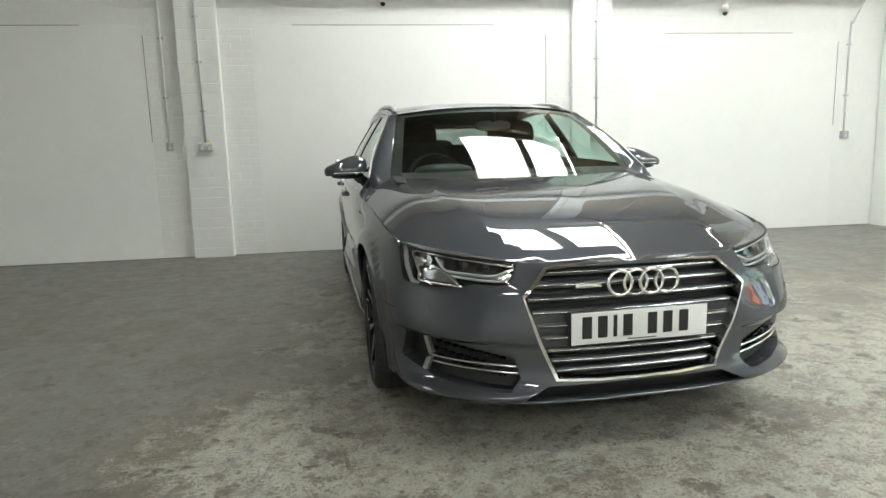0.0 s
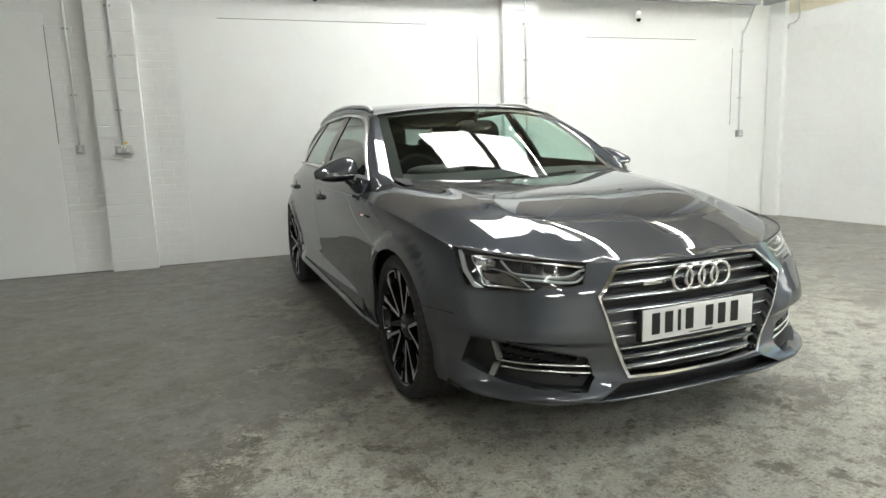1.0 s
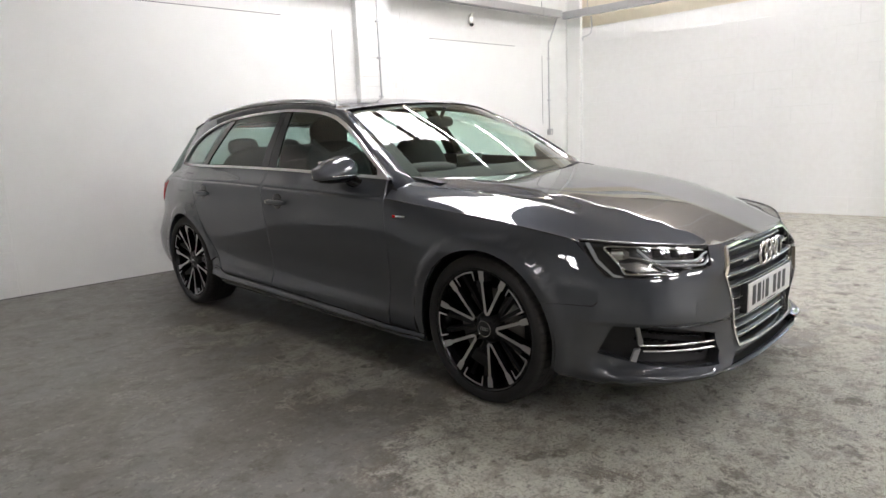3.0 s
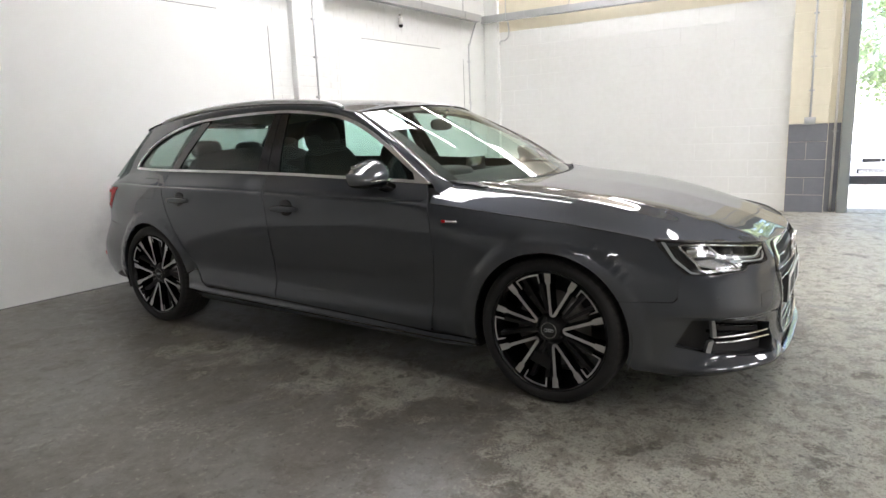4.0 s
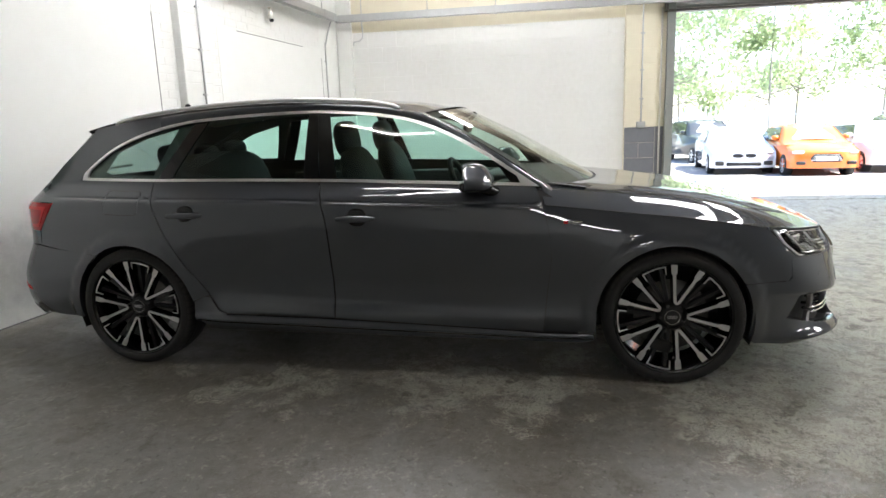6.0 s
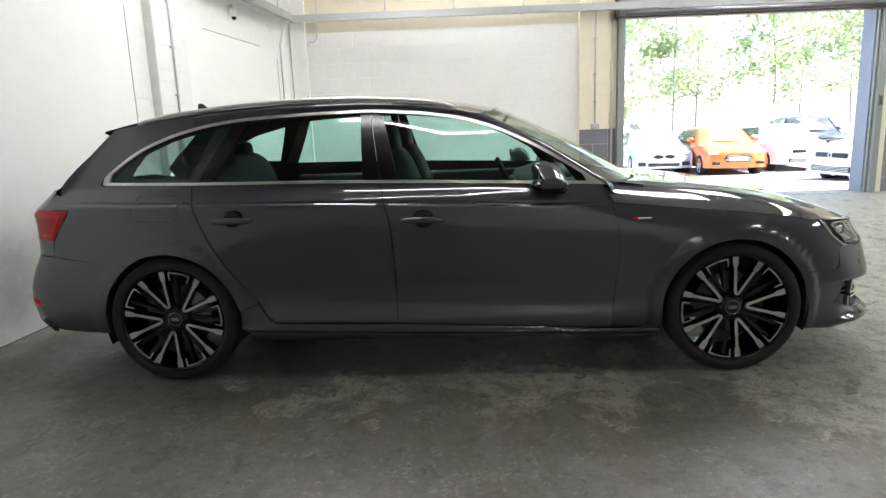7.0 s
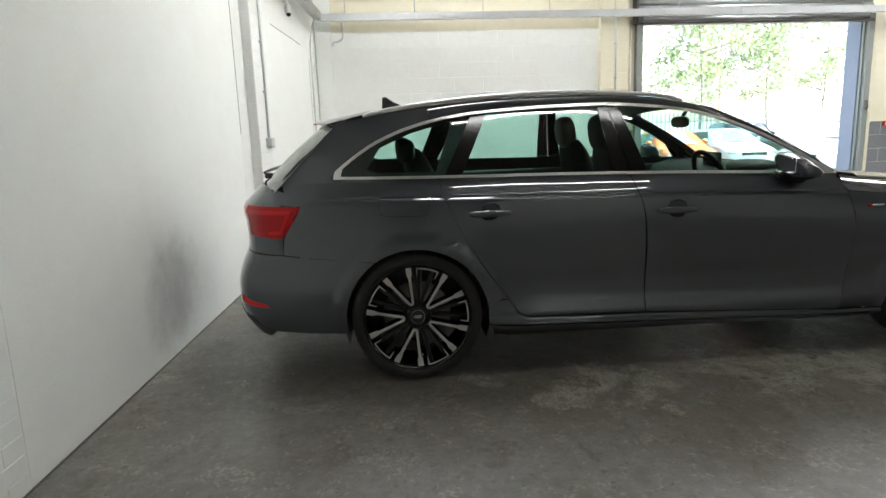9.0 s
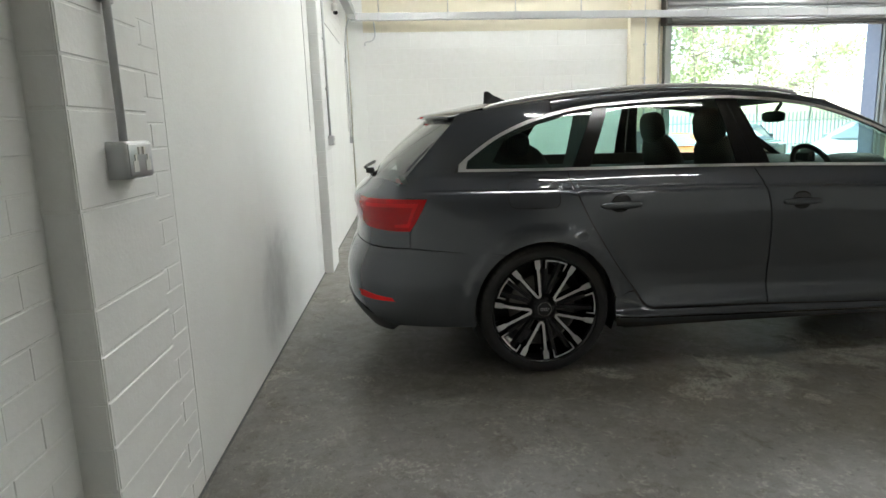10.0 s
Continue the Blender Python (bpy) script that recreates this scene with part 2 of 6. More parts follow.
white_wall = spotted("white painted masonry", (.76, .77, .74), (.66, .66, .62), (.5, .7), (1.0, 9), .5, .004)
white_block = spotted("white painted block", (.75, .755, .73), (.64, .64, .60), (.45, .65), (1.4, 16), .16, .004)
cream_wall = spotted("cream painted masonry", (.74, .69, .54), (.62, .57, .44), (.5, .7), (1.0, 9), .5, .004)
grey_band = spotted("grey painted masonry", (.16, .165, .185), (.24, .24, .25), (.45, .65), (2, 16), .5, .004)
blue_jamb = spotted("blue-grey painted brick", (.20, .23, .30), (.30, .32, .37), (.45, .65), (2, 16), .5, .004)
galvanised = spotted("galvanised steel", (.50, .51, .51), (.40, .41, .41), (.32, .5), (3, 22), .05, .001)
for g in (galvanised,):
    g.node_tree.nodes["Principled BSDF"].inputs["Metallic"].default_value = .75
conduit_mat = spotted("grey conduit", (.52, .53, .53), (.42, .43, .42), (.35, .5), (4, 30), .05, .001)
white_plastic = material("white plastic", (.72, .71, .66), .4)
steel_dark = spotted("dark steel", (.09, .085, .08), (.16, .12, .09), (.4, .6), (3, 20), .1, .001)
guide_grey = spotted("weathered steel guide", (.22, .24, .23), (.30, .28, .24), (.4, .6), (3, 20), .1, .001)
board = spotted("smooth white render", (.78, .79, .76), (.70, .70, .67), (.5, .7), (.8, 5), .35, .003)
gap_dark = material("shadow gap filler", (.10, .10, .10), .9)
yellow_label = material("yellow sticker", (.75, .55, .05), .5)
red_plastic = material("red plastic", (.55, .03, .02), .35)
ceiling_mat = spotted("pale ceiling lining", (.28, .245, .19), (.20, .18, .14), (.7, .85), (.6, 6), .2, .003)
beam_mat = spotted("cream painted steel", (.40, .36, .26), (.32, .28, .2), (.5, .6), (1, 8), .1, .001)


def glow(name, colour, strength):
    m = bpy.data.materials.new(name)
    m.use_nodes = True
    b = m.node_tree.nodes["Principled BSDF"]
    b.inputs["Base Color"].default_value = (.8, .8, .8, 1)
    b.inputs["Emission Color"].default_value = (*colour, 1)
    b.inputs["Emission Strength"].default_value = strength
    return m


panel_glow = glow("daylit rooflight sheet", (.98, .985, 1.01), PANEL_GLOW)
tube_glow = glow("fluorescent tube", (.985, .985, .99), TUBE_GLOW)


# worn concrete floor: grey paint, crusted pale patches, brown stains
floor_mat = material("worn grey concrete", (.17, .17, .16), .45)
t, b, node, link = nodes(floor_mat)
geo = node("ShaderNodeNewGeometry")
sep = node("ShaderNodeSeparateXYZ")
link(geo.outputs["Position"], sep.inputs[0])


def noise_at(scale, detail=6, rough=.6, warp=0.0):
    n = node("ShaderNodeTexNoise")
    n.inputs["Scale"].default_value, n.inputs["Detail"].default_value, n.inputs["Roughness"].default_value, n.inputs["Distortion"].default_value = scale, detail, rough, warp
    link(geo.outputs["Position"], n.inputs["Vector"])
    return n.outputs["Fac"]


def calc(op, a, c, clamp=False):
    n = node("ShaderNodeMath")
    n.operation, n.use_clamp = op, clamp
    for i, v in enumerate((a, c)):
        if isinstance(v, (int, float)):
            n.inputs[i].default_value = v
        else:
            link(v, n.inputs[i])
    return n.outputs[0]


def ranged(v, lo, hi, a=0.0, c=1.0):
    n = node("ShaderNodeMapRange")
    n.interpolation_type = "SMOOTHSTEP"
    link(v, n.inputs[0])
    for i, x in enumerate((lo, hi, a, c)):
        n.inputs[i + 1].default_value = x
    return n.outputs[0]


def blended(f, a, c):
    n = node("ShaderNodeMix")
    n.data_type = "RGBA"
    link(f, n.inputs["Factor"])
    for key, v in (("A", a), ("B", c)):
        if isinstance(v, tuple):
            n.inputs[key].default_value = (*v, 1)
        else:
            link(v, n.inputs[key])
    return n.outputs["Result"]


broad, middle_n, patchy = noise_at(.55, 5, .55, .6), noise_at(2.6, 8, .68, .4), noise_at(6.5, 7, .65, .5)
fine, grain = noise_at(78, 9, .82, .3), noise_at(150, 3)
# where the paint film has gone: in front of and beyond the car, and in a strip beside it
strip = calc("MULTIPLY", ranged(calc("ABSOLUTE", calc("SUBTRACT", sep.outputs[0], -.22), 0), .10, .55, 1, 0), calc("MULTIPLY", ranged(sep.outputs[1], 4.1, 4.9), ranged(sep.outputs[1], 6.3, 6.9, 1, 0)))
wear = calc("ADD", ranged(sep.outputs[0], -1.9, .2, -.085, .090), ranged(sep.outputs[1], 2.6, 6.0, .040, -.110))
worn = ranged(calc("ADD", calc("ADD", calc("MULTIPLY", broad, .42), calc("ADD", calc("MULTIPLY", middle_n, .38), calc("MULTIPLY", patchy, .20))), calc("ADD", wear, calc("MULTIPLY", strip, .07))), .44, .60)
flake_v = calc("ADD", calc("MULTIPLY", fine, .72), calc("ADD", calc("MULTIPLY", worn, .235), calc("MULTIPLY", patchy, .10)))
flake_mask = ranged(flake_v, .572, .645)
film = ranged(calc("ADD", calc("MULTIPLY", broad, .5), calc("MULTIPLY", patchy, .5)), .32, .68)
col = blended(film, (.118, .116, .103), (.185, .181, .162))
col = blended(calc("MULTIPLY", ranged(noise_at(1.1, 6, .65, .8), .44, .60), .80), col, (.100, .086, .062))
col = blended(calc("MULTIPLY", worn, calc("MULTIPLY", ranged(noise_at(4.2, 7, .7, .6), .40, .56), .90)), col, (.118, .086, .048))
# brown tone towards the back wall, darkened further to offset lamp light there
rear_dim = calc("MULTIPLY", ranged(sep.outputs[1], 3.5, 7.6), ranged(calc("ADD", calc("MULTIPLY", broad, .5), calc("MULTIPLY", middle_n, .5)), .38, .60, .35, 1.0))
col = blended(calc("MULTIPLY", rear_dim, .74), col, (.082, .075, .063))
col = blended(calc("MULTIPLY", flake_mask, .85), col, (.45, .44, .365))
# pale scuffs, small oily brown stains and dark grit over the whole floor
scuff = calc("MULTIPLY", ranged(noise_at(3.1, 4, .6, 1.4), .545, .62), ranged(noise_at(40, 7, .75), .48, .58))
col = blended(calc("MULTIPLY", scuff, .60), col, (.31, .303, .250))
blot = calc("MULTIPLY", ranged(noise_at(5.2, 3, .55, .4), .595, .66), ranged(noise_at(30, 5, .7), .36, .54))
col = blended(calc("MULTIPLY", blot, .85), col, (.050, .036, .019))
grit = ranged(noise_at(26, 5, .66), .585, .63)
col = blended(calc("MULTIPLY", grit, .75), col, (.045, .037, .027))
chips = ranged(noise_at(31, 6, .70), .585, .63)
col = blended(calc("MULTIPLY", chips, .55), col, (.31, .303, .250))
mottle = ranged(noise_at(14, 9, .80), .43, .57)
col = blended(calc("MULTIPLY", mottle, .30), col, (.215, .208, .182))
col = blended(calc("MULTIPLY", ranged(noise_at(9, 9, .80), .49, .58), .50), col, (.078, .066, .046))
col = blended(calc("MULTIPLY", ranged(grain, .35, .65), .14), col, (.20, .196, .18))
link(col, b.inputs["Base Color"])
link(calc("ADD", ranged(patchy, .3, .7, .30, .42), calc("MULTIPLY", flake_mask, .22)), b.inputs["Roughness"])
bp = node("ShaderNodeBump")
bp.inputs["Strength"].default_value, bp.inputs["Distance"].default_value = .5, .004
link(calc("ADD", calc("MULTIPLY", flake_mask, .55), calc("ADD", calc("MULTIPLY", grain, .10), calc("MULTIPLY", fine, .35))), bp.inputs["Height"])
link(bp.outputs[0], b.inputs["Normal"])

# uneven grey patch low on the rendered panel, behind the car's tail
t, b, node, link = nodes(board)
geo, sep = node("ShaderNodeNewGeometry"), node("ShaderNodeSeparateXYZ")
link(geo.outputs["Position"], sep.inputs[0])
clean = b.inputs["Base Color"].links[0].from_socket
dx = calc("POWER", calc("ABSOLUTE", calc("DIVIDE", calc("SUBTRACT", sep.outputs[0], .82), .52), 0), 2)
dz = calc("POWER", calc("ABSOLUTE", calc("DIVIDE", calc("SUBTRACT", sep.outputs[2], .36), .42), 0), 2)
grey_patch = ranged(calc("ADD", calc("ADD", dx, dz), calc("MULTIPLY", noise_at(4, 6, .65), 1.6)), .55, 1.75, .55, 0)
link(blended(grey_patch, clean, (.24, .24, .235)), b.inputs["Base Color"])

# ---- the room ----
WALL_X, CEIL = 6.80, 4.6
PIER_X = 6.69
# the back wall has a frame of its own: x along it, y into it; it stands slightly askew
BACK = pose(-1.46, 8.40, 0, 0, 0, -4.46)
WALL_Y, PIER_Y = 0.0, -.085


def struct(name, geo, mat_, label="", at=None):
    ob = part(name, geo, mat_, None, label, smooth=False, at=at)
    ob["kind"] = "structure"
    return ob


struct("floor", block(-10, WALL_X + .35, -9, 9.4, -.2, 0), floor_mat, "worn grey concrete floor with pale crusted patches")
wall_back = struct("wall_back", block(-8.6, 8.6, 0, .25, 0, CEIL), white_wall, "white painted brick wall with flush infill panels", BACK)
wall_side = struct("wall_right", joined(block(WALL_X, WALL_X + .3, 2.92, 7.76, 0, CEIL), block(WALL_X, WALL_X + .3, -.87, 2.92, 2.74, CEIL)), cream_wall, "cream painted block wall with a doorway")
wall_side2 = struct("wall_right_far", block(WALL_X, WALL_X + .3, -9, -1.0, 0, CEIL), cream_wall, "cream painted wall beyond the doorway")
struct("wall_left", block(-10.3, -10, -9, 9.4, 0, CEIL), white_wall)
struct("wall_front", block(-10.3, WALL_X + .3, -9.3, -9, 0, CEIL), white_wall)
struct("ceiling", block(-10.3, WALL_X + .3, -9.3, 9.4, CEIL, CEIL + .2), ceiling_mat, "pale boarded ceiling")

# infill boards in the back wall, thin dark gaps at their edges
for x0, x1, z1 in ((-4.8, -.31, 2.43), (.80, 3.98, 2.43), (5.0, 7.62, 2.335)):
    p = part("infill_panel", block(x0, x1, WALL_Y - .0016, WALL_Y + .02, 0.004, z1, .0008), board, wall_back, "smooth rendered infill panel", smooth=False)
    part("panel_gap", block(x0 + .4, x1 - .6, WALL_Y - .0042, WALL_Y - .001, z1 - .0015, z1 + .004), gap_dark, wall_back, smooth=False)
    part("panel_gap", block(x1 - .002, x1 + .003, WALL_Y - .0042, WALL_Y - .001, 1.25, z1 - .1), gap_dark, wall_back, smooth=False)
# dark line along the foot of the wall
part("foot_joint", block(-8.5, 8.25, WALL_Y - .012, WALL_Y - .004, .0005, .006), gap_dark, wall_back, smooth=False)

# white paint film behind the block joints of the side wall
part("paint_coat", block(WALL_X - .0012, WALL_X + .002, 3.493, 7.519, .002, 2.645), white_wall, wall_side, "white paint", smooth=False)

# grey dado between the pier and the shutter guide
part("paint_coat", block(WALL_X - .003, WALL_X + .002, 2.925, 3.058, .002, 1.10), grey_band, wall_side, "grey painted dado", smooth=False)

# piers
def pier(name, x0, x1, y0, y1, mat_, z1=CEIL):
    return struct(name, block(x0, x1, y0, y1, 0, z1), mat_, "painted block pier", BACK if y0 < 0 else None)


pier_a = pier("pier_1", .035, .445, PIER_Y + .004, WALL_Y, white_wall)
pier_b = pier("pier_2", 4.265, 4.72, PIER_Y + .004, WALL_Y, white_wall)
pier_c = pier("pier_3", PIER_X + .004, WALL_X, 3.06, 3.49, cream_wall)
struct("corner_post", block(WALL_X - .07, WALL_X, 7.52, 7.745, 0, CEIL), white_wall, "white painted corner post")

# roller-shutter doorway: guides, lintel, shutter drum
door = tagged(new("roller_shutter"), "raised grey steel roller shutter over the open doorway", "shutter")
part("guide_rail", joined(block(6.71, 6.78, 2.82, 2.92, 0, 2.9, .004), block(6.78, 6.83, 2.80, 2.84, 0, 2.9, .004)), guide_grey, door, "weathered steel guide", smooth=False)
part("guide_rail", joined(block(6.71, 6.78, -1.0, -.91, 0, 2.9, .004), block(6.78, 6.83, -.92, -.88, 0, 2.9, .004)), guide_grey, door, "weathered steel guide", smooth=False)
part("lintel", block(6.69, 6.83, -.97, 2.92, 2.665, 2.70, .004), steel_dark, door, "dark steel bottom rail", smooth=False)
for k in range(9):
    part("shutter_slat", moved(lathe([(-.97, .0), (-.97, .042), (2.90, .042), (2.90, .0)], 12), Matrix.Translation((6.77 + .004 * k, 0, 2.755 + .083 * k)) @ Matrix.Rotation(radians(90), 4, "Z")), galvanised, door)
part("end_plate", block(6.64, 6.80, 2.93, 2.96, 2.68, 3.5, .004), steel_dark, door, smooth=False)
part("isolator", joined(block(6.67, 6.71, -.97, -.92, 1.30, 1.44, .006), block(6.65, 6.67, -.96, -.93, 1.33, 1.37, .004)), steel_dark, door)
jamb = struct("jamb_right", block(6.84, 7.14, -1.12, -.865, 0, 2.74), blue_jamb, "blue-grey painted brick jamb")
struct("jamb_left", block(6.84, 7.14, 2.80, 2.92, 0, 2.74), guide_grey)
struct("threshold", block(6.75, 7.2, -.87, 2.80, -.02, .006), floor_mat)

# cable trunking hung from rods
def trunking(name, x0, x1, y0, y1, at=None):
    tr = tagged(new(name), "galvanised steel cable trunking hung on rods from the ceiling", "trunking")
    if at is not None:
        tr.matrix_world = at
    part("duct", block(x0, x1, y0, y1, 2.77, 2.87, .003), galvanised, tr, smooth=False)
    long_x = x1 - x0 > y1 - y0
    n = int(max(x1 - x0, y1 - y0) / 1.05)
    for k in range(n + 1):
        u = (k + .4) / (n + .8)
        x = x0 + (x1 - x0) * u if long_x else (x0 + x1) / 2
        y = (y0 + y1) / 2 if long_x else y0 + (y1 - y0) * u
        part("hanger_rod", tube([(x, y, 2.865), (x, y, CEIL + .01)], .006, 6), conduit_mat, tr)
        if long_x:
            part("joint_strap", block(x - .02, x + .02, y0 - .004, y1 + .004, 2.766, 2.874, .002), galvanised, tr, smooth=False)
        else:
            part("joint_strap", block(x0 - .004, x1 + .004, y - .02, y + .02, 2.766, 2.874, .002), galvanised, tr, smooth=False)


trunking("cable_trunking", 6.52, 6.60, -4.0, 7.69)
trunking("cable_trunking", -.2, 7.90, -.17, -.07, BACK)

# surface conduits with sockets
def conduit(path, socket=None, r=.0105, clips=(), wide=.146, face="y", mat_=None, deep=.045, label="grey steel conduit run down the wall to a metal-clad socket"):
    c = tagged(new("electrical_conduit"), label, "conduit")
    if face == "y":
        c.matrix_world = BACK
    part("pipe", tube(path, r, 10), mat_ or conduit_mat, c)
    for z in clips:
        p = path[-1]
        if face == "y":
            part("pipe_clip", block(p[0] - .03, p[0] + .03, p[1] - .005, p[1] + .018, z - .009, z + .009, .003), galvanised, c)
        else:
            part("pipe_clip", block(p[0] - .005, p[0] + .018, p[1] - .03, p[1] + .03, z - .009, z + .009, .003), galvanised, c)
    if socket:
        x, y, z = socket
        h = .088
        if face == "y":
            box = part("socket_box", block(x - wide / 2, x + wide / 2, y - deep, y + .008, z - h / 2, z + h / 2, .006), galvanised, c, "metal-clad socket box")
            f = y - deep
            if wide > .1:
                part("socket_plate", block(x - wide / 2 + .007, x + wide / 2 - .007, f - .003, f + .002, z - h / 2 + .007, z + h / 2 - .007, .0015), galvanised, box, "steel face plate")
            for dx in ((-.036, .036) if wide > .1 else (0,)):
                part("socket_outlet", joined(block(x + dx - .014, x + dx + .014, f - .0045, f - .002, z - .028, z - .002), block(x + dx - .005, x + dx + .005, f - .0055, f - .002, z - .002, z + .012)), white_plastic, box, "white outlet insert", smooth=False)
                part("rocker_switch", block(x + dx * .35 - .006, x + dx * .35 + .006, f - .007, f - .002, z + .012, z + .030, .001), white_plastic, box, smooth=False)
        else:
            box = part("socket_box", block(x - .045, x + .008, y - wide / 2, y + wide / 2, z - h / 2, z + h / 2, .006), galvanised, c, "metal-clad socket box")
    return c


conduit([(.246, PIER_Y - .013, 2.80), (.246, PIER_Y - .013, 1.22)], (.252, PIER_Y, 1.180), .0100, (2.5, 2.05, 1.55))
conduit([(-.135, WALL_Y - .012, 2.80), (-.135, WALL_Y - .012, 1.23)], (-.135, WALL_Y, 1.195), .010, (2.3, 1.7), .078, mat_=white_wall, deep=.012, label="white painted conduit down the wall to a small switch box")
conduit([(4.545, PIER_Y - .013, 2.80), (4.545, PIER_Y - .013, 1.205)], (4.55, PIER_Y, 1.165), .0105, (2.45, 2.05, 1.62))
conduit(spline([(7.90, WALL_Y - .08, 2.80), (7.885, WALL_Y - .03, 2.66), (7.80, WALL_Y - .014, 2.46), (7.765, WALL_Y - .013, 2.34), (7.765, WALL_Y - .013, 1.17)], 6), (7.77, WALL_Y, 1.13), .0105, (2.2, 1.6), .088)
bent = conduit(spline([(WALL_X - .02, 7.36, 2.79), (WALL_X - .02, 7.35, 2.60), (WALL_X - .02, 7.40, 2.53), (WALL_X - .02, 7.49, 2.51), (WALL_X - .02, 7.50, 2.46)], 6), None, .011, (), .1, "x", label="short bent conduit in the corner of the wall")
conduit([(PIER_X - .012, 3.26, 2.79), (PIER_X - .012, 3.26, 1.17)], (PIER_X, 3.26, 1.135), .0105, (2.4, 1.9, 1.5), .12, "x")
conduit([(WALL_X - .012, 2.985, 2.74), (WALL_X - .012, 2.985, .02)], None, .014, (1.0,), .1, "x", white_plastic, "pale pipe down the wall beside the doorway")
part("warning_label", block(.26, .284, PIER_Y - .0012, PIER_Y + .002, 1.228, 1.252), yellow_label, pier_a, "small yellow sticker", smooth=False)

# cameras under the trunking, fire call point by the door
for x, dz in ((2.17, .09), (6.10, .0)):
    cm = tagged(new("security_camera"), "small dome security camera on a bent arm on the wall", "camera")
    cm.matrix_world = BACK @ Matrix.Translation((0, 0, dz - .11))
    part("arm", tube(spline([(x + .05, WALL_Y + .005, 2.80), (x + .05, WALL_Y - .045, 2.80), (x + .01, WALL_Y - .06, 2.75)], 5), .014, 8), white_plastic, cm)
    part("camera_body", joined(moved(lathe([(-.05, .0), (-.05, .034), (.03, .036), (.04, .0)], 20), Matrix.Translation((x, WALL_Y - .06, 2.70)) @ Matrix.Rotation(radians(90), 4, "Y"))), white_plastic, cm)
    part("camera_lens", blob((x, WALL_Y - .065, 2.655), (.028, .028, .026), 2), black_gloss, cm)
call = tagged(new("fire_call_point"), "small red fire alarm call point on the wall", "call point")
part("call_box", block(WALL_X - .045, WALL_X + .004, -1.45, -1.36, 1.01, 1.10, .008), red_plastic, call)
part("call_glass", block(WALL_X - .048, WALL_X - .044, -1.43, -1.38, 1.03, 1.08, .002), white_plastic, call)

# brown cladding under the roof, added out of view to cut bounce and reflections
struct("upper_wall_side", block(WALL_X - .03, WALL_X + .004, -9, 7.2, 3.12, CEIL), ceiling_mat, "bare brown upper wall under the roof")
struct("upper_wall_back", block(-8.4, 8.0, -.03, .004, 3.12, CEIL), ceiling_mat, "bare brown upper wall under the roof", BACK)

# rooflights and battens; the last four rooflights are unseen, added as fill light
for x0, x1, y0, y1 in ((1.15, 2.35, 5.85, 6.95), (2.5, 3.4, 5.85, 6.95), (5.9, 6.8, 4.2, 5.6), (2.85, 3.95, 1.6, 3.0), (4.2, 5.9, .55, 1.35), (4.5, 5.5, -2.2, -.8), (-8.4, -7.5, 2.8, 4.3), (-3.2, -1.8, -5.6, -3.9), (-.4, 1.2, -5.6, -3.9), (2.4, 4.0, -5.6, -3.9)):
    rl = tagged(new("rooflight"), "bright translucent rooflight sheet in a cream frame", "rooflight", "rooflights in the ceiling")
    part("sheet", block(x0, x1, y0, y1, CEIL - .02, CEIL - .012), panel_glow, rl, "glowing translucent sheet", smooth=False)
    part("frame", joined(block(x0 - .05, x0, y0 - .05, y1 + .05, CEIL - .06, CEIL + .01), block(x1, x1 + .05, y0 - .05, y1 + .05, CEIL - .06, CEIL + .01), block(x0, x1, y0 - .05, y0, CEIL - .06, CEIL + .01), block(x0, x1, y1, y1 + .05, CEIL - .06, CEIL + .01)), beam_mat, rl, smooth=False)
for x, y0, y1 in ((-.92, 4.15, 6.7), (-.92, -1.5, 1.0), (3.62, 5.1, 7.5), (5.85, 5.6, 7.2)):
    lt = tagged(new("batten_light"), "long fluorescent batten light under the ceiling", "light fitting", "battens under the ceiling")
    part("housing", block(x - .06, x + .06, y0 - .03, y1 + .03, CEIL - .07, CEIL + .005, .006), white_plastic, lt, smooth=False)
    part("tube", tube([(x, y0, CEIL - .085), (x, y1, CEIL - .085)], .018, 10), tube_glow, lt)
for y in (-6, -3.2, -.4, 3.6, 7.2):
    bm_ = tagged(new("roof_beam"), "cream painted steel roof beam", "beam", "roof beams")
    part("web", block(-10, WALL_X, y - .006, y + .006, CEIL - .26, CEIL - .01), beam_mat, bm_, smooth=False)
    part("flange", block(-10, WALL_X, y - .07, y + .07, CEIL - .27, CEIL - .255), beam_mat, bm_, smooth=False)
# ---- the yard outside: ground, parked cars, fence, trees ----
tarmac = spotted("sunlit tarmac", (.30, .29, .28), (.36, .35, .33), (.8, .95), (.5, 6), .4, .006)
YARD = [(7.1, -.02), (10.0, -.14), (16.0, -.54), (30.0, -.70), (400.0, -.70)]


def yard_z(x):
    return float(np.interp(x, [p[0] for p in YARD], [p[1] for p in YARD]))


